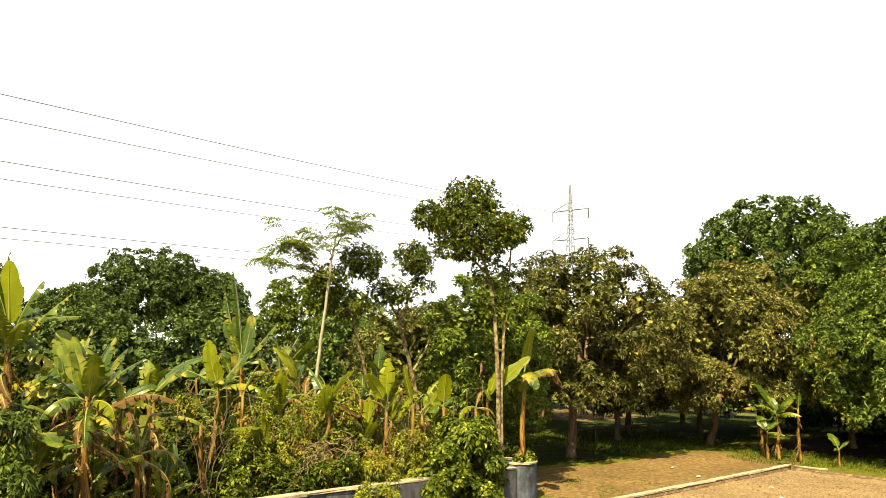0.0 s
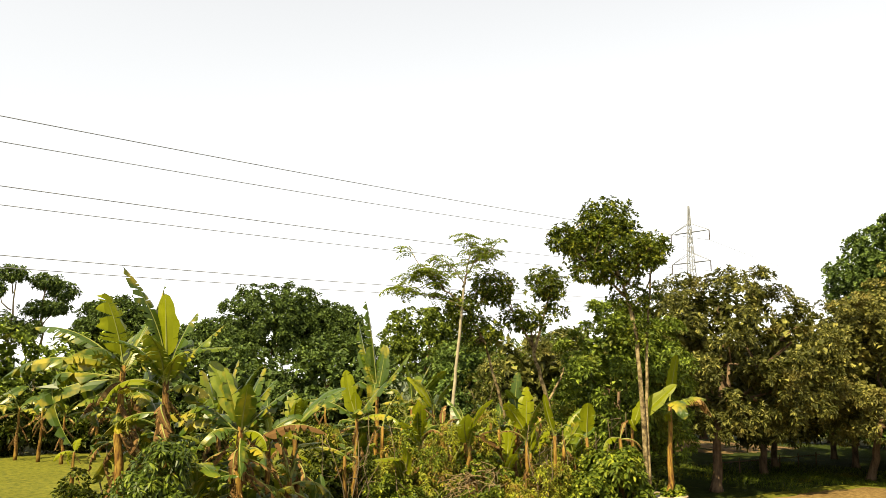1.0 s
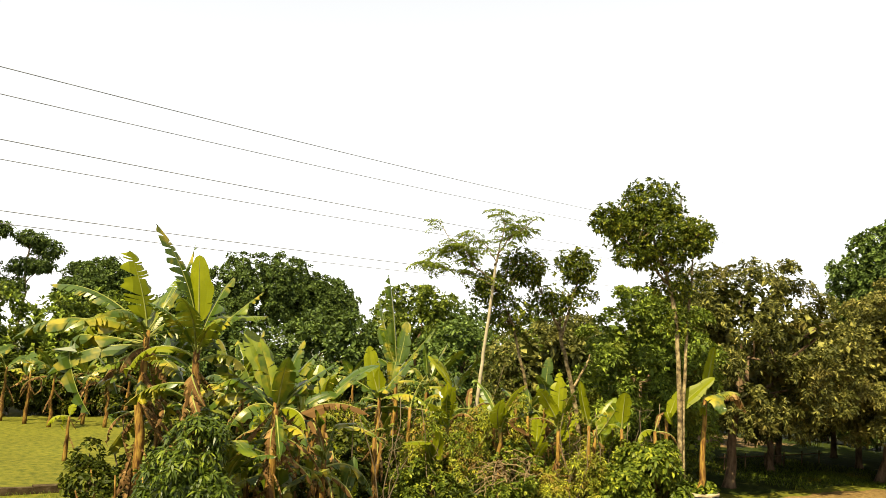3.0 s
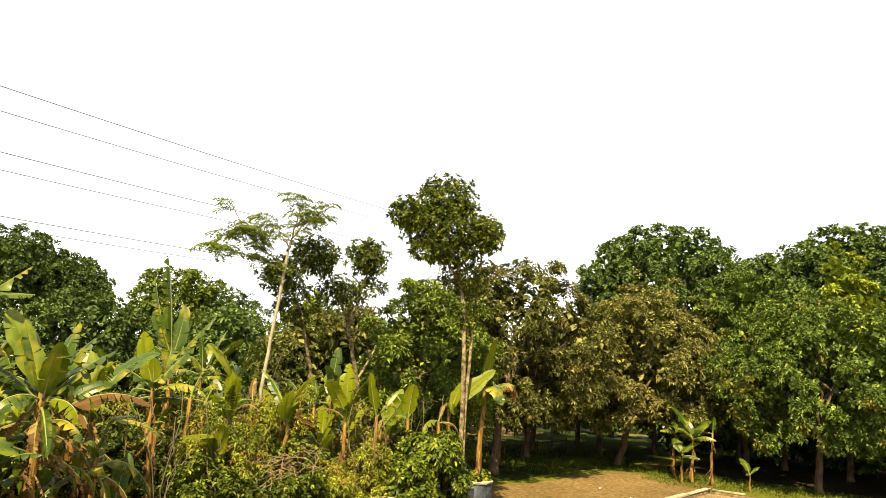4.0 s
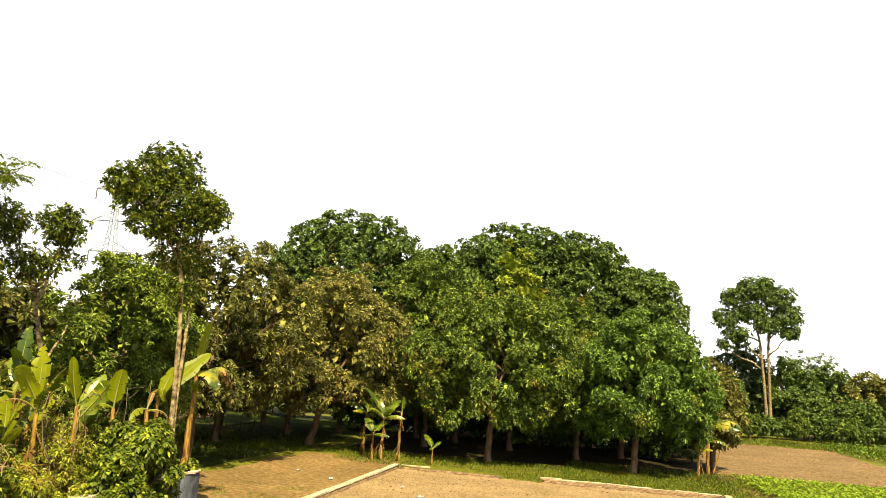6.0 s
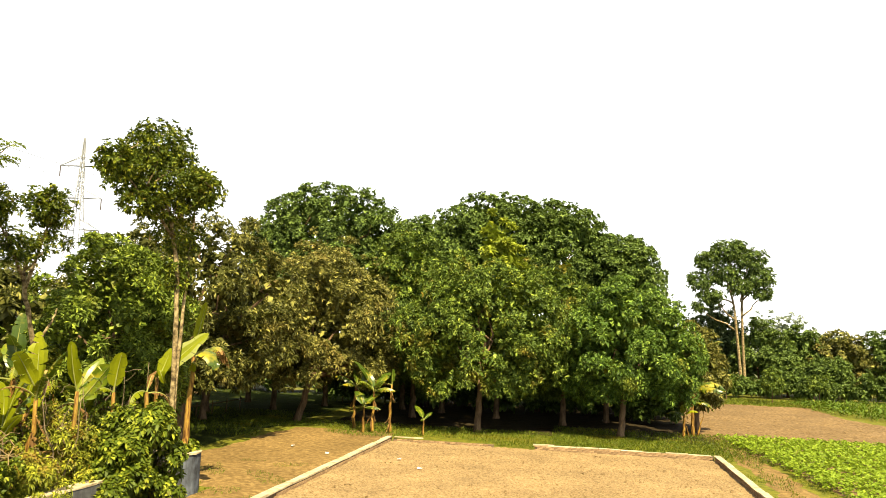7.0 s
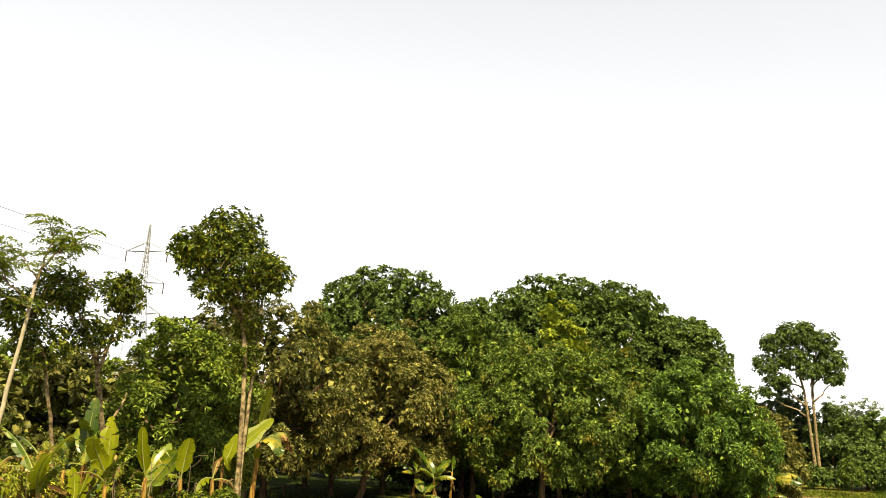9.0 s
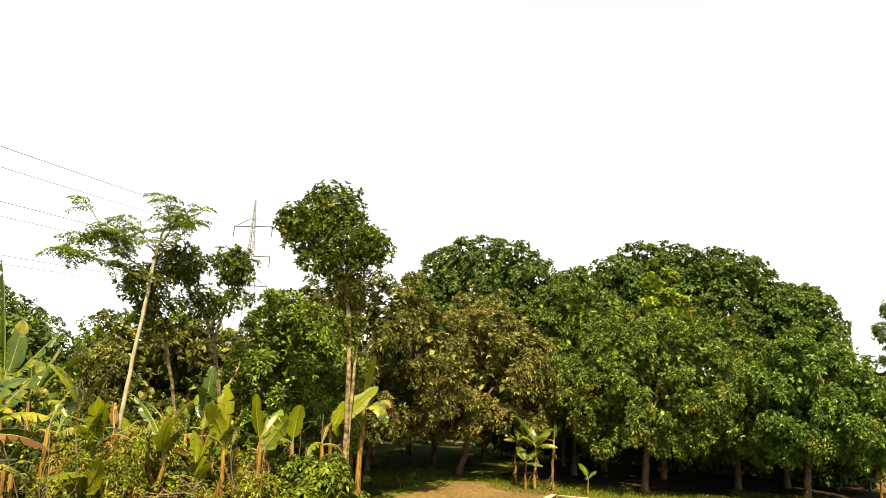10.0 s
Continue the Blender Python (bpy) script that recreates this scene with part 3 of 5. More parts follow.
blades(g, 6000, -30, -20, 33, 45, 0.25, r1, lambda x, y: x < -20.5 + 0.5 * np.sin(y), 0.03)
blades(g, 12000, -30, -17.5, -6, 10, 0.14, r1, None, 0.02)
blades(g, 5000, 3, 18, 72.5, 82, 0.35, r1, None, 0.05)
tagged(part("grass", g, "grass"), "tufted green and yellow grass along the kerbs", "grass", kind="stuff")

c = Build()
n = 17000
px, py = r1.uniform(1.2, 20, n), r1.uniform(17, 43.6, n)
ok = (px > 1.75 + 0.085 * np.clip(43 - py, 0, 30) + 0.22 * np.sin(py * 2.3) + 0.12 * np.sin(py * 7.1)) & (py < 43.2 + 0.03 * px)
p = np.c_[px, py, r1.uniform(0.12, 0.36, n)][ok]
whorls(c, p, unit(np.array([[0, 0, 1.0]]) + r1.normal(0, 0.25, (len(p), 3))), 5, 0.15, 0.11, 1.0, 0.05, 0.15, False, r1)
tagged(part("green_crop", c, "crop"), "low bright green leafy vegetable crop", "crop", kind="stuff")

c = Build()
n = 2600
px, py = r1.uniform(12, 34, n), r1.uniform(60, 78, n)
ok = px > 14.6 + 0.35 * np.clip(66 - py, -3, 12) * 1.0
p = np.c_[px, py, np.zeros(n)][ok]
way = unit(np.c_[r1.normal(0, 0.35, (len(p), 2)), np.ones(len(p))])
for z in (0.0, 0.2, 0.4):
    q = p + np.array([0, 0, z])
    w = unit(np.c_[r1.normal(0, 0.8, (len(p), 2)), np.ones(len(p))])
    add_leaves(c, q, w, 0.7, 0.07, 0.4, True, r1)
tagged(part("maize", c, "corn"), "young green maize beyond the ploughed field", "maize", kind="stuff")

# ---- mango orchard ----
mango = "leafy mango tree with a low dense crown, in rows thickened for shade"
grp = "mango orchard"
NEAR = dict(leaf=0.23, k=9, width=0.085, droop=0.10, flat=0.85, depth=0.75, inside=0.03, core_n=7000, core_leaf=1.65, power=2.0, swell=0.05)
crowned_tree("mango_tree", (-22.4, 30.4), "old mango tree, dull olive and brownish leaves, sparse top", "mango tree", grp,
             4.6, 5.2, 1.3, 10.1, mat="mango_olive", count=95, shoots=3000, seed=101, rad=0.85, trunk_r=0.24, fork=3.2, limbs=16, offset=(-0.1, 0.9), rough=0.1, **{**NEAR, "power": 2.7})
crowned_tree("mango_tree", (-20.8, 40.3), "broad mango tree with brownish-olive leaves", "mango tree", grp,
             4.6, 4.5, 0.9, 9.7, mat="mango_brown", count=95, shoots=3500, seed=102, rad=0.85, trunk_r=0.22, fork=2.8, limbs=12, offset=(1.3, -0.2), rough=0.1, **NEAR)
crowned_tree("mango_tree", (-10.9, 40.7), "dense mango tree, fresh green with yellow-brown flush", "mango tree", grp,
             5.1, 4.6, 0.8, 9.5, mat="mango_green", count=105, shoots=3600, seed=103, rad=0.85, trunk_r=0.20, fork=2.8, limbs=8, offset=(0.1, 0.2), belly=0.45, **NEAR)
crowned_tree("mango_tree", (-3.5, 41.6), "rounded mango tree with bright green glossy leaves", "mango tree", grp,
             4.1, 4.0, 0.7, 8.5, mat="mango_bright", count=90, shoots=3500, seed=104, rad=0.8, trunk_r=0.20, fork=2.6, limbs=8, offset=(0.4, 0.2), belly=0.45, **NEAR)
crowned_tree("mango_tree", (-21.6, 23.7), "small mango tree with deep green leaves behind the wall", "mango tree", grp,
             3.2, 3.0, 0.8, 8.1, 0.22, "mango_deep", 80, 3200, 8, 105, 0.7, 0.16, 2.6, limbs=6, core_leaf=1.3, core_n=3200, width=0.08, droop=0.15, flat=0.8, rough=0.12, depth=0.7)
# back rows, filled out with added trees to shade the orchard ground
BACK = [(-10.7, 48, 2.3, 2.4, 12.9, "flush"), (-22.5, 50, 4.8, 4.5, 12.3, "mango_brown"), (-17.4, 51, 3.6, 3.6, 13.0, "mango_green"), (-4.0, 49.5, 4.2, 4.2, 8.6, "mango_green"),
        (-28.0, 50, 5.0, 5.0, 10.4, "mango_olive"), (-2.0, 57, 3.8, 3.6, 9.0, "mango_deep"), (-8.5, 55, 5.0, 5.0, 11.4, "mango_green"), (-14.5, 50, 4.2, 4.2, 11.0, "mango_green"),
        (-16.5, 58, 5.0, 5.0, 12.0, "mango_deep"), (-31, 38, 4.6, 4.6, 8.6, "mango_olive"), (-31.5, 29.5, 4.8, 4.8, 8.2, "mango_olive"), (-39, 36, 5.0, 5.0, 8.0, "mango_deep"),
        # most of these are added to stop sun reaching ground between the trunks
        (-37, 46, 5.0, 5.0, 8.4, "mango_olive"), (-27, 42, 4.0, 4.0, 7.4, "mango_olive"), (-6.6, 46.5, 3.4, 3.6, 6.6, "far_green"), (-15.6, 46, 3.4, 3.6, 7.6, "far_green"), (1.1, 47.2, 2.0, 2.2, 6.2, "mango_brown"), (-25.4, 38.5, 3.2, 3.2, 6.6, "mango_olive"), (-24.5, 46, 3.6, 3.6, 7.6, "mango_brown")]
for k, (x, y, rx, ry, top, mt) in enumerate(BACK):
    crowned_tree("mango_tree", (x, y), mango, "mango tree", grp, rx, ry, 0.9, top, 0.3, mt, 60, 1100, 8, 120 + k, 0.85 if rx > 3 else 0.55, 0.2, 2.8,
                 limbs=4, width=0.11, droop=0.1, core_n=3000, core_leaf=1.9, power=2.0, rough=0.09, depth=0.8)
# added bushes that close off the bright gap seen beneath the crowns
for k in range(13):
    x = -36 + 3.0 * k
    crowned_tree("backdrop_bush", (x, 61.5 + 1.2 * math.sin(k * 2.1)), "dense bush added behind the orchard to darken the gaps under the crowns", "bush", "bushes behind the orchard",
                 2.3, 1.8, 0.1, 4.2, 0.36, "far_green", 26, 300, 5, 320 + k, 0.6, 0.06, 1.2, limbs=2, width=0.26, core_n=500)

# nearer row, added as a dark backdrop between the orchard trunks
for k, (x, y) in enumerate([(-22.5, 54), (-19.5, 54.6), (-16.2, 53.6), (-13, 54.2), (-10, 52.6), (-6.8, 53.2), (-3.8, 53.6), (-1.2, 50.6), (-0.6, 54)]):
    crowned_tree("backdrop_bush", (x, y), "dense bush added behind the orchard to darken the gaps under the crowns", "bush", "bushes behind the orchard",
                 2.0, 1.5, 0.0, 2.7, 0.34, "far_green", 20, 260, 5, 350 + k, 0.5, 0.05, 0.8, limbs=2, width=0.22, core_n=350)

# ---- tall dark trees behind the orchard ----
TALL = [(-28.4, 66, 7.6, 6.5, 18.5, 12.3, 250, 6200), (-13.2, 66, 5.9, 5.5, 17.8, 12.0, 200, 4800), (-7.6, 67, 5.0, 5.0, 17.2, 11.6, 170, 4000),
        (-2.6, 66, 4.2, 4.5, 14.3, 9.6, 150, 3600), (-20.3, 69, 4.6, 4.5, 16.2, 12.0, 110, 2600)]
for k, (x, y, rx, ry, top, mid, cnt, sh) in enumerate(TALL):
    crowned_tree("broadleaf_tree", (x, y), "tall rounded dark green broadleaf tree behind the orchard", "tree", "tall trees behind the orchard",
                 rx, ry, 6.5 if top > 15 else 4.0, top, 0.3, "far_green", cnt, int(sh * 0.85), 7, 140 + k, 0.95, 0.35, 7, limbs=6, width=0.18, belly=(mid - 6.5) / (top - 6.5) if top > 15 else 0.55,
                 droop=0.0, core_n=7500, core_leaf=1.9, spread=0.8, face=1.6, power=2.2, rough=0.05, swell=0.045, depth=0.9, inside=0.02)

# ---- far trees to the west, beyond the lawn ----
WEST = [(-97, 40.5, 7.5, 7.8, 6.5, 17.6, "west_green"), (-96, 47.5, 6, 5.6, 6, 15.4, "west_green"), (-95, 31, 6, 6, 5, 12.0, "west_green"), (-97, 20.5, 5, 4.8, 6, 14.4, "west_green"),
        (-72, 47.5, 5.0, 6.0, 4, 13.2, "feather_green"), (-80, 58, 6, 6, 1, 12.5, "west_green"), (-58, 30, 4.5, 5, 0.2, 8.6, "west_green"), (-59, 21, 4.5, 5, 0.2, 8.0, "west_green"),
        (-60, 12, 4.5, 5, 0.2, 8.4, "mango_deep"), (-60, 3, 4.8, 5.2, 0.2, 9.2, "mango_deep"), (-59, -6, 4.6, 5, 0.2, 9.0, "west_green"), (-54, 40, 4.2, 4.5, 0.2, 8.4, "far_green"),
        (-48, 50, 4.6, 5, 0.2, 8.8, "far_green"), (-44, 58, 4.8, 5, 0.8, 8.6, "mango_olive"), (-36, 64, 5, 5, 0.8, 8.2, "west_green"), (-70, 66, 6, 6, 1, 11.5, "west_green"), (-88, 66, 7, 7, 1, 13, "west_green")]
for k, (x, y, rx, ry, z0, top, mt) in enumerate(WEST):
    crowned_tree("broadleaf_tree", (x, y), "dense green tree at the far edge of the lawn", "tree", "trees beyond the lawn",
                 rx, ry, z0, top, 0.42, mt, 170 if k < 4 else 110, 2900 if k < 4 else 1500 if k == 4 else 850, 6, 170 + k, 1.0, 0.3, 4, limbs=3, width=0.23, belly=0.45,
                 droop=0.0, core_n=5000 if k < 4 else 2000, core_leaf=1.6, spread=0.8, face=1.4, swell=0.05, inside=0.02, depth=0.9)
SLENDER = [((-105, 10.3), [(0, -0.4, 17.2, 1.3, 1.7, 0.8, 120), (0, -2.2, 15.2, 1.2, 1.4, 0.8, 100), (0, -0.8, 11.2, 1.4, 1.8, 1.2, 120), (0.3, 1.4, 10.2, 1.2, 1.6, 0.8, 80)]),
           ((-106, 13.6), [(0, 0.4, 16.6, 1.4, 1.6, 0.8, 110), (0, 2.2, 15.6, 1.3, 1.6, 1.0, 110), (0, 0.0, 13.2, 1.5, 1.9, 0.8, 120), (0, 1.8, 13.6, 1.2, 1.5, 0.7, 80), (0, -1.2, 11.0, 1.3, 1.6, 0.8, 90)])]
for k, ((x, y), groups) in enumerate(SLENDER):
    r = np.random.default_rng(300 + k)
    tree = thing("slender_tree", (x, y, 0), "tall slender tree with layered tufted boughs", "tree", "slender trees")
    part("trunk", tube(Build(), bent((0, 0, -0.1), (0.2, 0.2, 16.2), 9, 0.012, 0, r), np.linspace(0.24, 0.07, 9), 7), "pale_bark", tree, smooth=True)
    for gx, gy, gz, *_ in groups:
        part("limb", tube(Build(), bent((0, 0, gz - 2.4), (gx, gy, gz), 6, 0.04, 0.03, r), np.linspace(0.1, 0.03, 6), 6), "pale_bark", tree, smooth=True)
    pts, d = tufts([(a, b, c, e * 1.25, f * 1.25, h * 1.35, n) for a, b, c, e, f, h, n in groups], r, 1.9)
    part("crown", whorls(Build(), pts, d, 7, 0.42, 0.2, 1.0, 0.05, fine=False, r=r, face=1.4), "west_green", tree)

# ---- east: kapok, hedge trees, far trees with haze in their leaf colour ----
kapok = thing("tall_tree", (11.6, 92, 0), "tall tree with twin pale trunks and a spreading layered crown", "tree")
r = np.random.default_rng(41)
for pts, ra in (([(0.6, 0, -0.1), (0.25, 0, 4.5), (-0.25, 0, 10.2), (-1.2, 0, 13.5)], 0.19), ([(1.0, 0.3, -0.1), (0.8, 0.3, 4.3), (0.6, 0.2, 10.2), (1.2, 0.2, 13.5)], 0.2)):
    pts = np.array(pts)
    s = np.linspace(0, 3, 12)
    part("trunk", tube(Build(), np.stack([np.interp(s, np.arange(4), pts[:, j]) for j in range(3)], -1), np.linspace(ra, 0.1, 12), 9), "pale_bark", kapok, smooth=True)
KAPOK = [(-1.0, 0, 16.2, 2.0, 2.0, 1.3, 330), (1.6, 0, 15.3, 1.9, 1.8, 1.5, 330), (-3.2, 0, 15.1, 1.5, 1.6, 1.2, 230), (-4.0, 0, 12.7, 1.6, 1.5, 1.1, 220), (-1.1, 0.6, 13.7, 2.4, 2.2, 1.5, 380),
         (2.6, 0, 13.2, 1.7, 1.8, 1.4, 300), (2.9, 0, 11.4, 1.2, 1.2, 0.8, 130), (-2.8, 0, 11.0, 1.6, 1.5, 0.9, 190), (0.4, -0.5, 12.0, 1.6, 1.5, 0.9, 170), (-4.3, 0, 9.8, 0.8, 0.9, 0.6, 60), (0.3, 0, 16.9, 0.9, 0.9, 0.7, 90)]
for gx, gy, gz, *_ in KAPOK:
    part("limb", tube(Build(), bent((-0.2 if gx < 0 else 0.7, 0, gz - 2.6), (gx, gy, gz), 7, 0.04, 0.04, r), np.linspace(0.11, 0.03, 7), 6), "pale_bark", kapok, smooth=True)
pts, d = tufts(KAPOK, r)
part("crown", whorls(Build(), pts, d, 7, 0.34, 0.19, 0.9, 0.05, fine=False, r=r, face=1.4), "far_green", kapok)
EAST = [(10.0, 98, 3.8, 11.0, "far_dull"), (7.0, 88, 2.6, 6.6, "far_green"), (5.5, 82, 2.4, 5.4, "far_green"), (14.8, 96, 3.6, 8.6, "far_green"), (18.6, 94, 3.6, 8.0, "far_green"), (23.0, 93, 4.0, 7.6, "mango_brown"),
        (28.0, 92, 4.2, 8.0, "far_green"), (34, 94, 4.5, 8.2, "far_dull"), (40, 96, 4.5, 8.6, "far_green"), (16.5, 90, 2.4, 4.8, "far_green"), (20.5, 89, 2.4, 4.6, "far_green"),
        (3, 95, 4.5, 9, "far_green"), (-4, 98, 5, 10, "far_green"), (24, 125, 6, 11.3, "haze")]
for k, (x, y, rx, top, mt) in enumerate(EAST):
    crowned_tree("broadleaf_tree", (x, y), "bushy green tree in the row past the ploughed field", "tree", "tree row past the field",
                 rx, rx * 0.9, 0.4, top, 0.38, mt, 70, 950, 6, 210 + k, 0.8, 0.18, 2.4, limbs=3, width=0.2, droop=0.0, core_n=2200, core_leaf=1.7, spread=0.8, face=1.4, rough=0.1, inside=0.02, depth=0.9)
for k in range(12):
    x = 3.5 + 2.9 * k
    crowned_tree("field_bush", (x, 86.5 + 1.0 * math.sin(k * 2.3)), "low dark bush along the far edge of the field", "bush", "bushes past the field",
                 1.9, 1.4, 0.0, 2.6 + 0.7 * math.sin(k * 1.9), 0.34, "far_green", 20, 260, 5, 380 + k, 0.5, 0.05, 0.8, limbs=2, width=0.2, core_n=350)
for k, (x, y, hgt) in enumerate([(12.0, 77, 3.4), (8.4, 80, 2.6), (6.6, 79, 2.4), (17.5, 82, 2.8)]):
    crowned_tree("sapling", (x, y), "young fruit tree at the edge of the ploughed field", "young tree", "saplings", 1.0, 1.0, 0.9, hgt, 0.28, "mango_green", 16, 260, 7, 240 + k, 0.4, 0.05, 1.2, limbs=2, width=0.1, core_n=200)
far = Build()
r = np.random.default_rng(55)
for a in np.linspace(radians(-15), radians(205), 120):
    dist = r.uniform(150, 230)
    x, y = -5 + math.cos(a) * dist, math.sin(a) * dist
    bl = [(x + r.normal(0, 3), y + r.normal(0, 3), r.uniform(1.0, 6.5), r.uniform(2.0, 3.4)) for _ in range(7)]
    pts, d = shell(bl, 170, r)
    whorls(far, pts, d, 2, 1.4, 1.1, 1.0, 0.1, fine=False, r=r)
# the belt's haze is only its pale leaf colour
tagged(part("distant_trees", far, "haze"), "belt of distant woodland with haze put into its leaf colour", "woodland", kind="stuff")

# ---- garden behind the wall: jackfruit and feathery trees ----


def limb_path(pts, r, wobble=0.012):
    pts = np.array(pts, float)
    s = np.linspace(0, len(pts) - 1, 4 * len(pts))
    return np.stack([np.interp(s, np.arange(len(pts)), pts[:, j]) for j in range(3)], -1) + r.normal(0, wobble, (len(s), 3))


def open_tree(name, at, label, category, stems, groups, leaf_mat_name, leaf, width, k, seed, bark, group=""):
    """A tree drawn as stems (points and end radii) that carry leafy clumps."""
    r = np.random.default_rng(seed)
    tree = thing(name, (*at, 0), label, category, group)
    for i, (pts, ra, rb) in enumerate(stems):
        path = limb_path(pts, r)
        part("trunk" if i == 0 else "limb", tube(Build(), path, np.linspace(ra, rb, len(path)), 8), bark, tree, smooth=True)
    ends = np.array([p for s in stems for p in s[0][1:]])
    pts, d = tufts([(a, b * 1.06, c, e * 1.12, f * 1.12, h * 1.05, n) for a, b, c, e, f, h, n in groups], r, 1.9)
    for i in r.choice(len(pts), 46, replace=False):
        e = ends[np.argmin(np.linalg.norm(ends - pts[i] + np.array([0, 0, 0.4]), axis=1))]
        part("twig", tube(Build(), bent(e, pts[i], 5, 0.06, 0, r), np.linspace(0.03, 0.008, 5), 5), bark, tree, smooth=True)
    part("crown", whorls(Build(), pts, d, k, leaf, width, 0.8, 0.15, 0.15, False, r), leaf_mat_name, tree)
    return tree


open_tree("jackfruit_tree", (-17.0, 18.5), "tall jackfruit tree, dark glossy leaves, pale slim trunks", "jackfruit tree",
          [([(0.4, 0.95, 0), (0.4, 0.8, 3.8), (0.4, 0.62, 6.2), (0.3, 0.2, 7.7), (0, -0.1, 8.8), (0, -0.2, 9.7)], 0.085, 0.025),
           ([(0.45, 1.0, 0), (0.4, 0.95, 3.8), (0.4, 1.1, 6.0), (0.3, 1.5, 8.0), (0.1, 1.9, 8.8)], 0.065, 0.02),
           ([(0.3, 0.3, 7.3), (0, -0.9, 8.2), (-0.2, -1.7, 8.9)], 0.045, 0.015), ([(0.3, 0.2, 7.7), (-0.6, 0.1, 8.6), (-1.3, 0.0, 9.2)], 0.045, 0.015),
           ([(0.3, 0.3, 7.6), (0.9, 0.3, 8.2), (1.4, 0.2, 8.6)], 0.04, 0.015)],
          [(0, -0.1, 9.65, 0.8, 0.9, 0.78, 230), (0, 0.1, 8.8, 1.25, 1.35, 0.8, 380), (-0.2, -1.6, 8.95, 0.5, 0.55, 0.5, 90), (0.1, 1.85, 8.95, 0.55, 0.58, 0.55, 100), (0, -1.0, 7.95, 0.5, 0.65, 0.36, 55),
           (1.3, 0.2, 8.5, 0.5, 0.6, 0.5, 70), (-1.35, 0, 9.2, 0.5, 0.5, 0.5, 75), (0.2, 0.8, 7.3, 0.7, 0.9, 0.55, 75), (0.3, 0.7, 6.3, 0.4, 0.55, 0.6, 45), (0.2, 0.1, 8.0, 0.8, 0.9, 0.4, 70)],
          "jack", 0.135, 0.068, 8, 62, "pale_bark")
open_tree("jackfruit_tree", (-21.3, 19.05), "forked jackfruit tree with dark leaf tufts and mottled bark", "jackfruit tree",
          [([(0, 1.5, 0), (0, 0.9, 3.1), (0, 0.4, 4.65), (0, 0.0, 5.6), (0, -0.1, 6.2)], 0.09, 0.055),
           ([(0, 0.0, 5.7), (0, 0.35, 6.6), (0, 0.7, 7.6), (0, 0.6, 8.4)], 0.065, 0.02),
           ([(0, -0.05, 5.9), (0, -0.8, 6.9), (0, -1.6, 8.0)], 0.055, 0.02), ([(0, 0.6, 3.9), (0.1, 1.2, 4.8), (0.1, 1.35, 5.2)], 0.05, 0.02),
           ([(0, -1.0, 0), (0, -1.3, 3.4), (0, -2.2, 6.0), (0, -2.9, 7.0)], 0.075, 0.025)],
          [(0, -1.7, 7.85, 0.65, 0.85, 0.65, 190), (0, 0.62, 8.2, 0.65, 0.82, 0.65, 190), (0, -0.4, 6.9, 0.75, 1.0, 0.5, 120), (0, -3.0, 7.1, 0.6, 0.7, 0.6, 130), (0, -2.2, 6.3, 0.7, 0.9, 0.6, 120), (0.1, 0.9, 7.2, 0.4, 0.5, 0.4, 35)],
          "jack", 0.135, 0.068, 8, 64, "pale_bark")

# feathery tree: fronds of many small leaflets on thin branches
r = np.random.default_rng(65)
mor = thing("feathery_tree", (-20.9, 15.5, 0), "slender pale-trunked tree with sparse feathery leaves", "tree")
stems = [([(-0.15, -0.35, 0), (-0.1, -0.22, 3.5), (-0.04, -0.08, 5.2), (0.07, 0.06, 7.0), (0.1, 0.11, 7.75)], 0.065, 0.04),
         ([(0.1, 0.11, 7.7), (0.15, 0.16, 8.1), (0.39, 0.47, 8.7), (0.61, 0.75, 8.95), (0.85, 1.1, 9.3)], 0.035, 0.01),
         ([(0.1, 0.11, 7.7), (0.2, 0.2, 8.4), (0.25, 0.29, 9.05), (0.1, 0.1, 9.45)], 0.03, 0.01),
         ([(0.08, 0.08, 7.2), (-0.15, -0.4, 7.6), (-0.5, -0.65, 8.0), (-0.78, -1.03, 8.4), (-1.0, -1.36, 9.1)], 0.035, 0.008),
         ([(0.08, 0.08, 7.1), (-0.3, -0.5, 7.35), (-0.75, -1.0, 7.54), (-1.3, -1.75, 7.75)], 0.03, 0.008),
         ([(-0.3, -0.45, 7.7), (-0.2, -0.9, 8.1), (-0.3, -1.3, 8.35)], 0.02, 0.007),
         ([(-0.3, -0.45, 7.7), (-0.9, -0.7, 8.2), (-1.4, -1.2, 8.1)], 0.02, 0.007),
         ([(0.1, 0.12, 7.8), (-0.3, 0.1, 8.3), (-0.6, -0.3, 8.7)], 0.025, 0.008),
         ([(0.3, 0.35, 8.5), (0.1, 0.8, 8.8), (0.2, 1.2, 9.1)], 0.02, 0.007)]
fronds = Build()
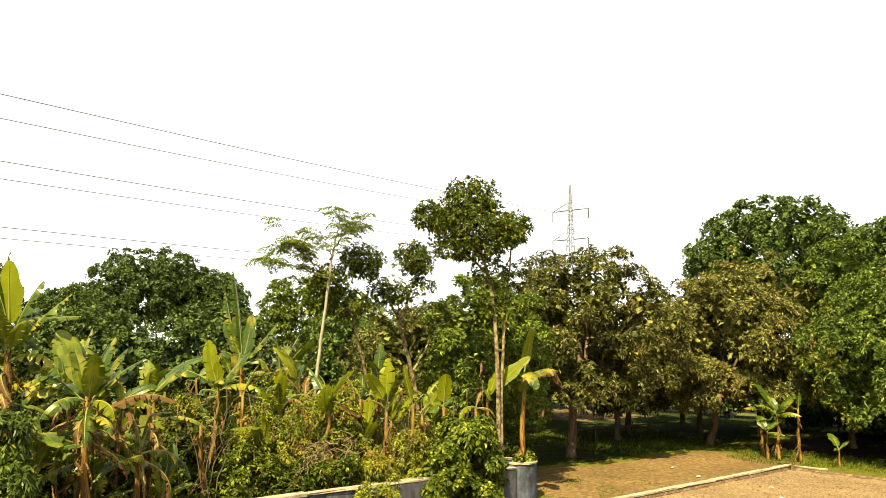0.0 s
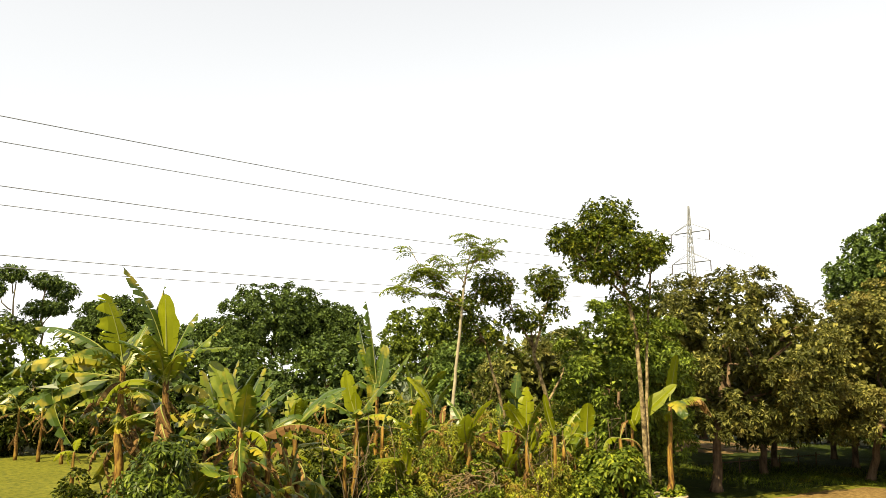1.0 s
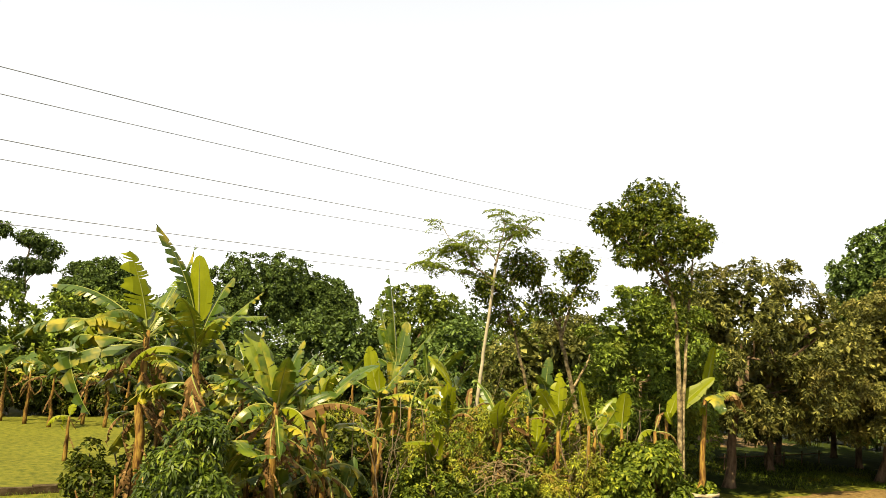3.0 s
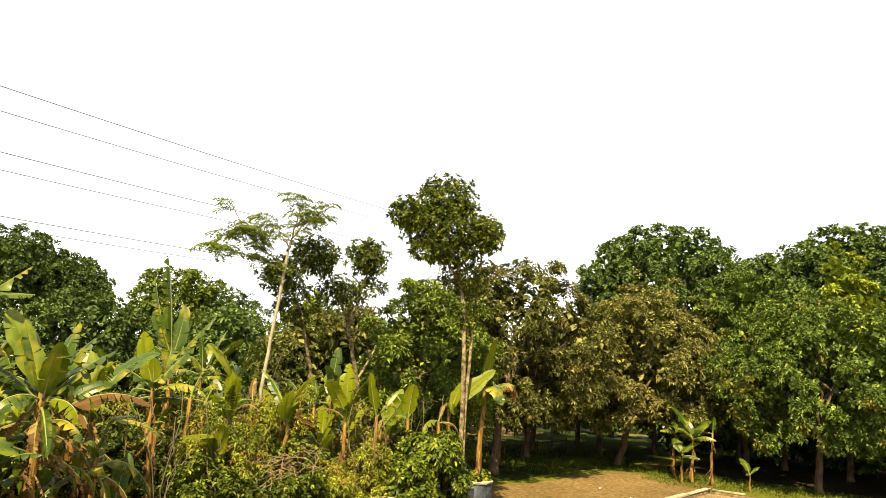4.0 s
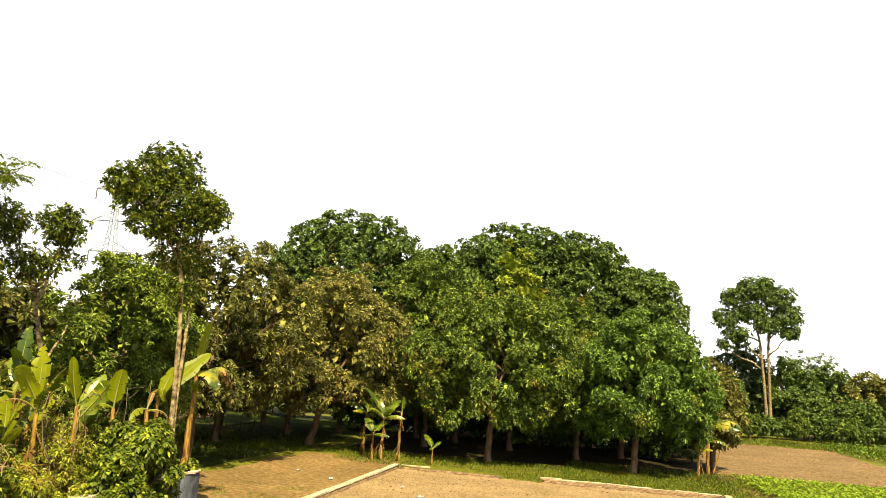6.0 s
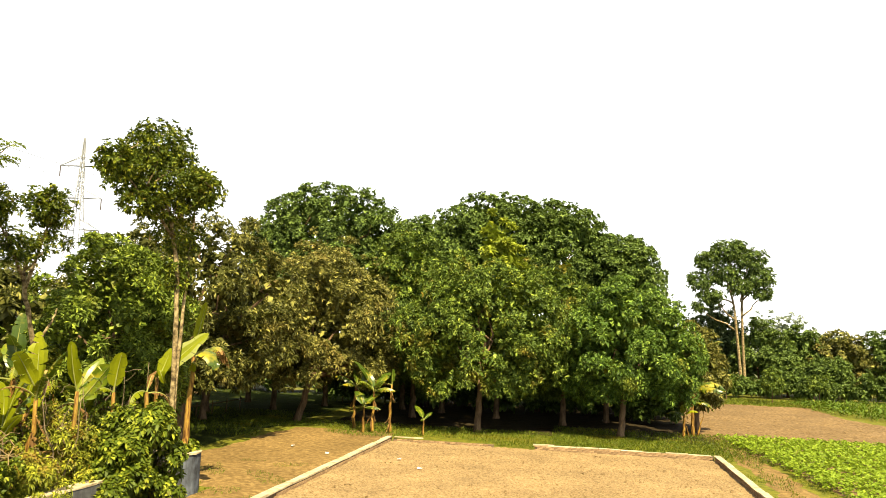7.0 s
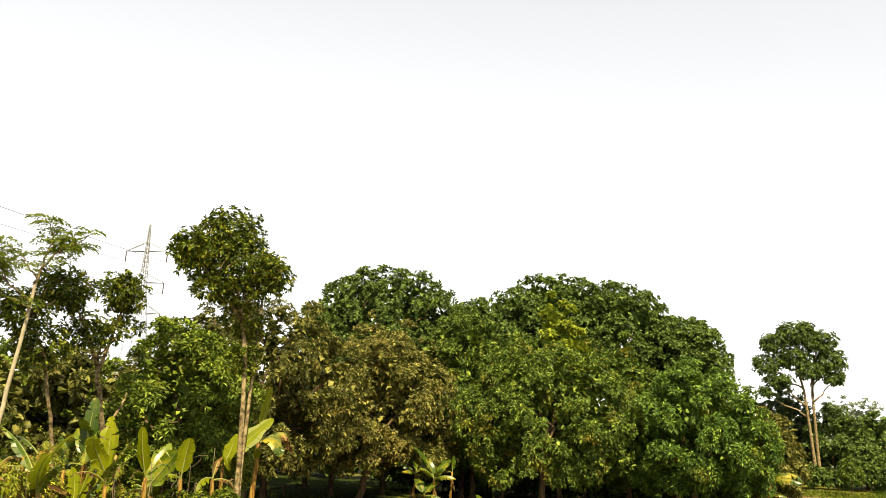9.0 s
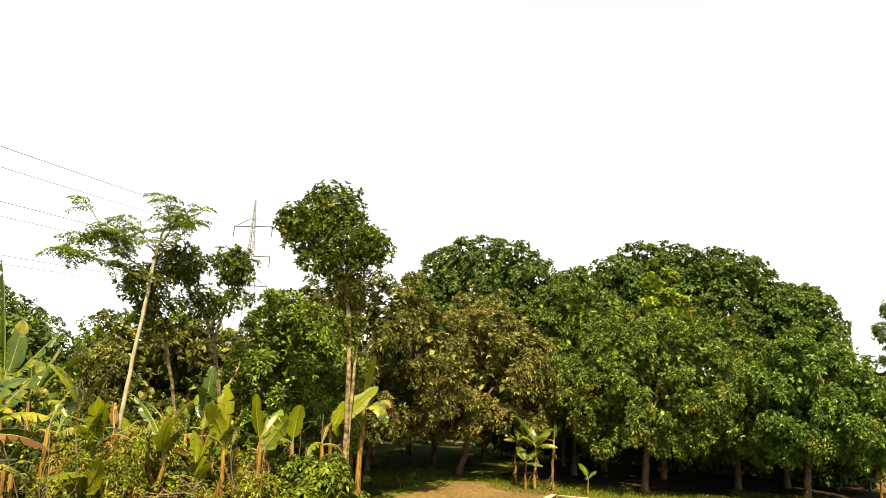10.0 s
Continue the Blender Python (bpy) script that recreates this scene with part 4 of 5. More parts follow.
for i, (pts, ra, rb) in enumerate(stems):
    path = limb_path(pts, r, 0.02 if i else 0.005)
    part("trunk" if i == 0 else "branch", tube(Build(), path, np.linspace(ra, rb, len(path)), 7), "white_bark" if i == 0 else "pale_bark", mor, smooth=True)
    if i:
        for _ in range(26 if i in (3, 4) else 17):
            base = path[r.integers(5, len(path))] + r.normal(0, 0.06, 3)
            way = unit(np.array([r.normal(0, 0.8), r.normal(0, 0.8), r.uniform(-0.25, 0.55)]))
            L = r.uniform(0.35, 0.65)
            u = np.linspace(0.15, 1, 8)[:, None]
            rach = base + way * L * u + np.array([0, 0, -0.38]) * L * u ** 2
            tube(fronds, np.vstack([base[None], rach[::3]]), 0.006, 3, False)
            side = unit(np.cross(way, [0, 0, 1.0]))
            for sg in (-1, 1):
                for sub in (0.05, 0.12, 0.19):
                    pp = rach + side * sg * sub * (1.2 - u * 0.8) + np.array([0, 0, -0.25]) * sub
                    add_leaves(fronds, pp, side * sg * 0.8 + way * 0.6 + r.normal(0, 0.3, (8, 3)), 0.1, 0.05, 0.3, False, r)
part("crown", fronds, "moringa", mor)

# ---- banana plants ----


def banana_blade(L, W, elev, droop, torn, sag, r, split=0.7):
    """One arching leaf that leaves the origin along +x: blade and midrib as two meshes."""
    n = 36 if torn > 0.5 else 26
    s = np.linspace(0, 1, n + 1)
    ang = radians(elev) - radians(droop) * s ** 1.4
    if r.uniform() < 0.28 and torn > 0.3:
        ang -= radians(r.uniform(40, 95)) * np.clip((s - r.uniform(0.3, 0.65)) * 8, 0, 1)
    step = L / n
    mid = np.zeros((n + 1, 3))
    for i in range(n):
        mid[i + 1] = mid[i] + step * np.array([math.cos(ang[i]), 0, math.sin(ang[i])])
    mid[:, 1] += r.normal(0, 0.03 + 0.13 * torn) * L * s ** 2
    tang = unit(np.gradient(mid, axis=0))
    nrm = unit(np.cross(tang, np.array([0, 1.0, 0])))
    nrm = np.where((nrm * np.array([-math.sin(radians(elev)), 0, math.cos(radians(elev))])).sum(1, keepdims=True) < -0.2, -nrm, nrm)
    prof = np.clip(np.sin(np.pi * np.clip((s - 0.12) / 0.88, 0, 1) ** 0.72), 0, 1) ** 0.5 * W * 0.54
    prof = prof * (1 + 0.10 * np.sin(11 * s + r.uniform(0, 6.28)) + 0.06 * np.sin(23 * s + r.uniform(0, 6.28)))
    b = Build()
    for sg in (-1, 1):
        i = 3
        while i < n:
            k = int(r.integers(1, 4)) if r.uniform() < torn * 0.85 else int(r.integers(4, 10))
            j = min(n, i + k)
            a0 = 0.35 - 0.9 * sag
            a1 = 0.10 - 1.0 * sag - 0.3 * torn * r.uniform(0, 1) + r.normal(0, 0.04 + 0.14 * torn)
            gap = r.uniform(0.05, 1.0) * split * torn
            cut = 1 - 0.4 * torn * r.uniform(0, 1) ** 3
            inner, middle, outer = mid[i:j + 1], [], []
            centre = (i + j) / 2
            for m in range(i, j + 1):
                lat0 = np.array([0, sg * math.cos(a0), 0]) + nrm[m] * math.sin(a0)
                lat1 = np.array([0, sg * math.cos(a1), 0]) + nrm[m] * math.sin(a1)
                pull = tang[m] * (centre - m) * step
                h = mid[m] + lat0 * prof[m] * 0.5 + pull * gap * 0.5 + tang[m] * 0.10 * prof[m]
                middle.append(h)
                outer.append(h + lat1 * prof[m] * 0.5 * cut + pull * gap + tang[m] * 0.14 * prof[m])
            v = np.vstack([inner, middle, outer])
            w = j - i + 1
            a = np.arange(w - 1)
            q = np.concatenate([np.stack([a + o, a + o + 1, a + o + w + 1, a + o + w], -1) for o in (0, w)])
            b.add(v, None, q)
            i = j
    rib = tube(Build(), mid[::3] - nrm[::3] * 0.006, np.linspace(0.026, 0.004, len(mid[::3])), 5)
    return b, rib


def banana(at, hgt, leaves, seed, label="banana plant with arching torn leaves and dry skirts", lean=(0, 0), dry=5, stem_r=0.095, group="banana clump", mat="banana", stumps=0):
    """leaves: rows of drop below the top, azimuth, rise and droop in degrees, length, width, tearing, sag of the halves, twist,
    and tone: 0 green, 1 young and yellow-green, 2 withered."""
    r = np.random.default_rng(seed)
    plant = thing("banana_plant", (*at, 0), label, "banana plant", group)
    top = np.array([lean[0], lean[1], hgt])
    path = bent((0, 0, -0.1), top, 8, 0.015, 0, r)
    part("pseudostem", tube(Build(), path, np.linspace(stem_r * 1.25, stem_r * 0.55, 8), 9), "stem", plant, smooth=True)
    for i, (drop, az, elev, droop, L, W, torn, sag, twist, tone) in enumerate(leaves):
        if torn > 0.3:
            twist, sag = twist * 0.45, sag + 0.25
        blade, rib = banana_blade(L, W, elev, droop, torn, sag, r)
        ob = part("leaf", blade, {0: mat, 1: "banana_young", 2: "dry"}[tone], plant, "withered brown leaf" if tone == 2 else "")
        ob.matrix_basis = Matrix.Translation(top - np.array([0, 0, drop + 0.02 * i])) @ pose(0, 0, 0, 0, 0, az) @ pose(0, 0, 0, 0, -elev, 0) @ pose(0, 0, 0, twist, 0, 0) @ pose(0, 0, 0, 0, elev, 0)
        part("midrib", rib, "midrib", ob)
    if stumps >= 2:
        leaves = [spec(["hang", "arch", "wide"][i % 3], r.uniform(0, 360), r.uniform(1.0, 1.7), [2, 0, 0][i % 3], r, r.uniform(0.2, 0.4 * hgt)) for i in range(12 if stumps > 5 else 6)]
        for drop, az, elev, droop, L, W, torn, sag, twist, tone in leaves:
            blade, rib = banana_blade(L, W, elev - 25, droop, torn, sag, r)
            ob = part("leaf", blade, {0: mat, 2: "dry"}[tone], plant, "withered brown leaf" if tone == 2 else "")
            ob.matrix_basis = Matrix.Translation(top * (1 - drop / hgt)) @ pose(0, 0, 0, 0, 0, az) @ pose(0, 0, 0, twist, 0, 0)
            part("midrib", rib, "midrib", ob)
    for i in range(dry):
        L = r.uniform(0.6, 1.4) * min(1.0, hgt / 3)
        blade, rib = banana_blade(L, L * r.uniform(0.12, 0.24), r.uniform(-84, -40), r.uniform(0, 40), 0.95, 1.1, r, 1.1)
        ob = part("dry_leaf", blade, "dry", plant)
        f = r.uniform(0.35, 0.97)
        ob.matrix_basis = Matrix.Translation(top * f) @ pose(0, 0, 0, 0, 0, r.uniform(0, 360)) @ pose(0, 0, 0, r.normal(0, 20), r.normal(0, 12), 0)
    for i in range(stumps):
        a = r.uniform(0, 6.28)
        q = np.array([math.cos(a), math.sin(a), 0]) * r.uniform(0.2, 0.5)
        h = r.uniform(0.2, 0.5) * hgt
        part("pseudostem", tube(Build(), bent(q, q * 2.0 + np.array([r.normal(0, 0.1), r.normal(0, 0.1), h]), 6, 0.012, 0, r), np.linspace(0.075, 0.014, 6), 8), "stem", plant, smooth=True)
    return plant


KINDS = {"up": (80, 14, 0.30, 0.35, 0.15, 55), "fresh": (62, 40, 0.31, 0.25, 0.25, 40), "frayed": (64, 34, 0.27, 0.92, 0.5, 40),
         "arch": (48, 85, 0.27, 0.7, 0.8, 22), "wide": (25, 65, 0.26, 0.8, 0.95, 18), "hang": (12, 100, 0.28, 0.85, 1.0, 18)}


def spec(kind_, az, L, tone, r, drop=0.0):
    e, dr, w, torn, sag, tw = KINDS[kind_]
    return (drop, az, e + r.normal(0, 7), dr * r.uniform(0.7, 1.3), L, L * w * r.uniform(0.85, 1.2) * (0.5 if tone == 2 else 1.0), torn, sag * r.uniform(0.8, 1.2), r.normal(0, tw), tone)


def ring(n, kinds, L, start=0, tones=None):
    """n leaves round a plant, of mixed kinds and lengths."""
    r = np.random.default_rng(int(start) * 31 + n)
    return [spec(kinds[i % len(kinds)], start + i * 137.5 + r.normal(0, 38), L * r.uniform(0.6, 1.25), (tones or [0])[i % len(tones or [0])], r, 0.03 * i) for i in range(n)]


def few(*rows):
    r = np.random.default_rng(len(rows) * 7)
    out = [spec(k, az, L, tone, r) for k, az, L, tone in rows]
    return [(*q[:5], q[5] * 1.35, *q[6:]) for q in out]


banana((-16.7, 6.75), 3.7, [(0, 236, 64, 12, 1.55, 0.46, 0.12, 0.15, -65, 0), (0, 326, 86, 6, 0.55, 0.26, 0.0, 0.1, 0, 1), (0, 56, 60, 12, 1.25, 0.42, 0.5, 0.3, 60, 0), (0, 56, 42, 20, 1.45, 0.4, 0.85, 0.5, 40, 0),
       (0.55, 56, 48, 88, 2.1, 0.42, 0.95, 1.0, 0, 2), (0.1, 236, 40, 120, 1.7, 0.5, 0.5, 0.8, -15, 0), (0.05, 290, 25, 125, 1.3, 0.5, 0.7, 0.7, 0, 0), (0.05, 30, 20, 110, 1.0, 0.44, 0.6, 0.8, 0, 1), (0, 130, 50, 70, 1.5, 0.45, 0.7, 0.6, 0, 0), (0, 226, 76, 14, 1.5, 0.46, 0.35, 0.2, -50, 0), (0, 70, 76, 10, 1.5, 0.46, 0.4, 0.2, 50, 0), (0, 350, 70, 30, 1.3, 0.46, 0.4, 0.3, 20, 0), (0, 40, 52, 30, 1.5, 0.42, 0.6, 0.3, 50, 0), (0, 250, 50, 40, 1.6, 0.45, 0.6, 0.4, -40, 0),
       (0, 180, 45, 80, 1.6, 0.45, 0.8, 0.6, 0, 0), (0, 85, 55, 50, 1.4, 0.42, 0.8, 0.4, 40, 0), (0.3, 330, 30, 130, 1.2, 0.4, 0.9, 0.9, 0, 2)], 401, dry=22, stumps=14, stem_r=0.11)
banana((-17.6, 5.35), 4.65, [(-0.3, 300, 84, -8, 1.55, 0.5, 0.0, 0.1, 18, 1), (-0.25, 236, 80, 10, 2.25, 0.46, 0.8, 0.2, -60, 0), (0, 56, 66, 8, 1.8, 0.5, 0.75, 0.3, 60, 0), (0, 56, 50, 8, 1.75, 0.4, 0.95, 0.45, 40, 0), (0, 70, 80, 15, 1.6, 0.48, 0.7, 0.3, 60, 0),
       (0.1, 236, 30, 125, 1.7, 0.34, 0.85, 0.9, 0, 1), (0, 326, 66, 60, 1.6, 0.55, 0.8, 0.45, 0, 0), (0, 292, 62, 55, 1.5, 0.5, 0.85, 0.5, -20, 0), (0, 5, 58, 70, 1.5, 0.5, 0.8, 0.6, 20, 0), (0.1, 56, 20, 70, 1.4, 0.45, 0.8, 0.9, 0, 0),
       (0.1, 40, 30, 120, 1.6, 0.5, 0.8, 0.8, 0, 0), (0, 146, 55, 60, 1.7, 0.5, 0.8, 0.5, 0, 0), (0, 110, 60, 50, 1.7, 0.46, 0.9, 0.4, 50, 0), (0.3, 330, 10, 90, 1.3, 0.4, 0.9, 1.0, 0, 2)], 402, dry=24, stumps=10, stem_r=0.115)
banana((-19.2, 4.8), 4.95, [(0, 236, 80, 10, 1.75, 0.75, 0.8, 0.2, -70, 1), (0, 56, 58, -20, 2.1, 0.42, 0.95, 0.4, 45, 0), (0, 236, 44, 55, 2.5, 0.6, 0.9, 0.6, -15, 0), (0, 240, 28, 45, 2.3, 0.6, 0.9, 1.0, -10, 1), (0.1, 234, 22, 62, 3.3, 0.62, 0.92, 1.0, 0, 0),
       (0.2, 240, 12, 55, 3.2, 0.6, 0.92, 1.0, 0, 0), (0.2, 250, 0, 60, 2.2, 0.55, 0.3, 0.8, -30, 0), (0, 60, 25, 80, 1.7, 0.5, 0.8, 0.9, 0, 0), (0, 56, 45, 60, 1.9, 0.5, 0.85, 0.6, 15, 0), (0, 326, 50, 90, 1.7, 0.55, 0.85, 0.7, 0, 0), (0, 290, 40, 95, 1.9, 0.55, 0.8, 0.8, 0, 0),
       (0, 146, 60, 60, 1.8, 0.5, 0.8, 0.5, 0, 0), (0, 110, 68, 30, 1.8, 0.5, 0.9, 0.4, 50, 0), (0.1, 320, 0, 70, 1.2, 0.4, 0.95, 1.1, 0, 2), (0.1, 250, -20, 60, 1.1, 0.4, 0.95, 1.1, 0, 2)], 403, dry=24, stumps=8, stem_r=0.115)
banana((-20.4, 5.6), 3.9, ring(10, ["up", "frayed", "arch", "fresh"], 1.7, 75), 452, dry=9, stumps=3)
banana((-20.6, 7.6), 3.7, ring(9, ["fresh", "up", "arch", "frayed", "wide"], 1.6, 35, [0, 0, 1]), 453, dry=9, stumps=3)
banana((-16.9, 8.0), 2.5, ring(8, ["up", "frayed", "arch", "hang"], 1.3, 55, [0, 2, 0]), 454, dry=10, stumps=4)
banana((-23.6, 8.4), 3.4, ring(8, ["fresh", "up", "arch", "frayed", "wide"], 1.6, 95), 455, dry=7, stumps=2)
banana((-26.0, 10.0), 3.6, ring(8, ["frayed", "fresh", "arch", "wide"], 1.7, 5), 456, dry=7, stumps=2)
banana((-26.4, 17.2), 3.9, ring(9, ["fresh", "up", "arch", "frayed", "wide"], 1.7, 65), 457, dry=7, stumps=2)
banana((-23.4, 16.2), 3.7, ring(8, ["frayed", "wide", "fresh"], 1.5, 25, [0, 0, 1]), 458, dry=9)
banana((-18.3, 17.6), 2.9, ring(6, ["wide", "hang", "fresh"], 1.2, 105, [0, 2, 0]), 459, dry=7)
r = np.random.default_rng(46)
for k in range(13):
    x, y = [(-16.6, 5.8), (-17.2, 7.2), (-18.6, 6.0), (-18.4, 7.0), (-19.2, 7.4), (-17.4, 8.8), (-19.6, 6.6), (-20.2, 8.6), (-21.4, 11.3), (-23.2, 13.2), (-22.9, 15.2), (-20.2, 15.8), (-18.9, 18.6)][k]
    banana((x, y), r.uniform(1.3, 2.5), ring(7, ["up", "fresh", "frayed", "arch"], 1.25, 17 * k, [0, 0, 1, 0]), 470 + k, "young banana sucker with upright leaves", dry=6, stem_r=0.08)
for k, (x, y) in enumerate([(-18.9, 12.2), (-19.9, 13.4), (-18.6, 14.2), (-20.6, 15.2), (-19.0, 15.9), (-21.6, 16.8), (-19.6, 17.4), (-22.0, 18.4), (-18.4, 16.2)]):
    banana((x, y), r.uniform(2.0, 3.3), ring(6, ["fresh", "frayed", "up", "arch"], 1.3, 29 * k + 11, [1, 0, 1, 2]), 490 + k, "yellowing banana plant among the weeds", dry=7, stem_r=0.08)
r = np.random.default_rng(47)
for k in range(9):
    x, y = r.uniform(-22.5, -18.5), 9.5 + 0.95 * k
    banana((x, y), r.uniform(2.3, 3.6), ring(2, ["frayed", "hang"], 1.0, 23 * k, [0, 2]), 600 + k, "dying banana stem hung with brown shreds", lean=(r.normal(0, 0.15), r.normal(0, 0.3)), dry=5, stem_r=0.075, group="dying banana stems")
banana((-18.0, 7.9), 3.4, ring(10, ["fresh", "arch", "frayed", "wide"], 1.5, 20), 404, dry=10, stumps=5)
banana((-19.0, 9.0), 3.4, ring(7, ["fresh", "up", "arch", "frayed", "wide"], 1.5, 70, [0, 0, 1]), 405, dry=6, stumps=3)
banana((-24.1, 14.3), 4.3, [(0, 236, 84, 6, 3.2, 0.6, 0.92, 0.45, -60, 0), (0, 236, 68, 2, 2.6, 0.5, 0.95, 0.45, -45, 0), (0, 236, 70, 15, 1.6, 0.5, 0.15, 0.2, -65, 0), (0, 56, 78, 5, 1.7, 0.5, 0.3, 0.2, 70, 0), (0, 56, 50, -5, 1.9, 0.42, 0.92, 0.45, 40, 0), (0, 236, 45, 70, 1.9, 0.5, 0.7, 0.8, -10, 0),
       (0, 60, 30, 90, 1.6, 0.45, 0.8, 0.9, 0, 0), (0, 326, 55, 80, 1.5, 0.5, 0.7, 0.6, 0, 0), (0, 146, 60, 50, 1.7, 0.5, 0.7, 0.5, 0, 0)], 406, dry=9, stumps=4)
banana((-22.0, 12.4), 3.5, [(0, 236, 68, 8, 1.55, 0.5, 0.15, 0.15, -65, 1), (0, 56, 58, 8, 1.5, 0.44, 0.4, 0.3, 60, 0), (0, 236, 42, 75, 2.2, 0.5, 0.7, 0.8, -10, 0), (0, 300, 82, 6, 0.9, 0.36, 0.1, 0.1, 0, 1), (0, 56, 30, 80, 1.5, 0.45, 0.7, 0.9, 0, 0), (0, 326, 50, 90, 1.3, 0.45, 0.6, 0.7, 0, 0),
       (0, 240, 20, 100, 1.3, 0.4, 0.8, 0.9, 0, 0), (0, 180, 50, 60, 1.4, 0.45, 0.7, 0.5, 0, 0)], 407, dry=8, stumps=3)
banana((-22.6, 10.6), 3.2, ring(6, ["fresh", "wide", "up"], 1.3, 40, [0, 1, 0]), 408, dry=6)
banana((-20.5, 14.6), 3.3, ring(6, ["wide", "fresh", "hang"], 1.3, 10, [0, 2, 0]), 409, dry=15, label="withering banana plant with mostly brown leaves")
banana((-19.4, 16.6), 3.6, ring(7, ["up", "wide", "hang", "fresh"], 1.4, 120, [0, 0, 2]), 410, dry=15, label="withering banana plant with mostly brown leaves")
banana((-21.0, 17.3), 3.2, ring(6, ["fresh", "wide", "hang"], 1.3, 80, [0, 2, 0]), 411, dry=15, label="withering banana plant with mostly brown leaves")
banana((-16.9, 20.5), 3.95, [(-0.15, 60, 80, 4, 1.5, 0.46, 0.1, 0.1, -60, 1), (0, 318, 30, 125, 1.5, 0.5, 0.12, 0.45, 12, 0), (0, 76, 22, 50, 1.9, 0.5, 0.85, 1.0, 0, 2), (0, 70, 30, 52, 1.6, 0.5, 0.8, 0.9, 0, 0), (0.1, 300, 10, 100, 0.7, 0.3, 0.5, 0.8, 0, 1)], 412, "leaning banana plant with yellow stem and few leaves", lean=(0.05, 0.35), dry=3, stem_r=0.1)
banana((-17.1, 19.35), 3.35, [(0, 50, 46, 8, 1.9, 0.44, 0.1, 0.12, 55, 1), (0.1, 40, 70, 5, 1.0, 0.35, 0.1, 0.1, 50, 1), (0, 300, 60, 120, 0.8, 0.3, 0.6, 0.8, 0, 1)], 416, "slim banana plant with one long slanting leaf", dry=4, stem_r=0.085)
banana((-17.2, 17.5), 3.05, [(0, 326, 80, 8, 1.05, 0.44, 0.15, 0.1, 0, 1), (0, 250, 40, 110, 0.7, 0.28, 0.6, 0.8, 0, 1)], 413, "stunted banana plant with a single upright leaf", dry=3, stem_r=0.08)
banana((-17.6, 16.6), 3.1, [(0, 270, 66, -12, 1.3, 0.4, 0.1, 0.1, -10, 1), (0, 30, 60, 60, 0.8, 0.3, 0.5, 0.4, 0, 0)], 414, "stunted banana plant with a single upright leaf", dry=3, stem_r=0.08)
banana((-17.0, 18.7), 3.0, few(("hang", 260, 0.9, 1), ("up", 80, 0.8, 2), ("hang", 30, 0.8, 2)), 415, "stunted banana plant with yellowing leaves", dry=4, stem_r=0.09)
banana((-15.7, 37.3), 2.1, few(("fresh", 170, 1.9, 0), ("fresh", 190, 1.1, 0), ("fresh", 20, 1.3, 0), ("arch", 240, 1.2, 0), ("arch", 300, 1.3, 0), ("wide", 350, 1.2, 0), ("frayed", 60, 1.0, 0)), 416, dry=4, group="bananas by the orchard", stem_r=0.075)
banana((-17.0, 38.5), 2.2, few(("fresh", 80, 1.2, 0), ("arch", 0, 1.3, 0), ("arch", 180, 1.3, 0), ("wide", 260, 1.1, 0), ("hang", 300, 1.0, 2)), 417, dry=3, group="bananas by the orchard", stem_r=0.075)
banana((-16.1, 37.0), 1.3, few(("fresh", 40, 1.1, 0), ("fresh", 150, 1.0, 0), ("arch", 280, 1.0, 0), ("wide", 350, 0.9, 0)), 418, dry=2, group="bananas by the orchard", stem_r=0.07)
banana((-14.9, 37.7), 2.4, few(("up", 60, 0.8, 0), ("hang", 180, 1.0, 2)), 419, "old banana stem with withered leaves", dry=4, group="bananas by the orchard", stem_r=0.075)
banana((-13.2, 37.7), 0.75, few(("fresh", 150, 0.9, 0), ("fresh", 20, 0.6, 0), ("wide", 250, 0.6, 0)), 420, "small young banana sucker", dry=1, group="bananas by the orchard", stem_r=0.05)
banana((0.5, 44.3), 2.6, few(("up", 60, 1.6, 0), ("arch", 0, 2.0, 0), ("wide", 20, 2.1, 0), ("arch", 200, 1.4, 0), ("wide", 330, 1.7, 0), ("hang", 280, 1.2, 2)), 421, dry=5, stumps=2, group="bananas by the field")
banana((0.0, 43.9), 1.2, few(("wide", 180, 1.0, 0), ("fresh", 250, 0.9, 0), ("arch", 320, 0.9, 1)), 422, dry=2, stumps=1, group="bananas by the field", stem_r=0.08)
for k, (x, y, h) in enumerate([(-54, 2.6, 3.4), (-55.5, 5.4, 3.2), (-53, 6.5, 3.0), (-51.3, 7.5, 2.9), (-49.3, 8.4, 2.8), (-50.8, 10.4, 3.0), (-49, 11.2, 2.7), (-52, 13, 3.1), (-55, 0, 3.4), (-48, 24, 3.0), (-50, 27.5, 3.2)]):
    banana((x, y), h, ring(8, ["arch", "wide", "fresh", "hang"], 1.9, 40 * k, [0, 0, 0, 2]), 430 + k, "banana plant with drooping leaves at the edge of the lawn", dry=5, group="bananas beyond the lawn")
banana((-36.1, 6.8), 1.7, few(("hang", 260, 1.0, 1), ("hang", 200, 1.0, 1), ("up", 90, 0.7, 1)), 440, "small drooping yellow banana plant on the lawn", dry=5, group="bananas beyond the lawn", stem_r=0.08)

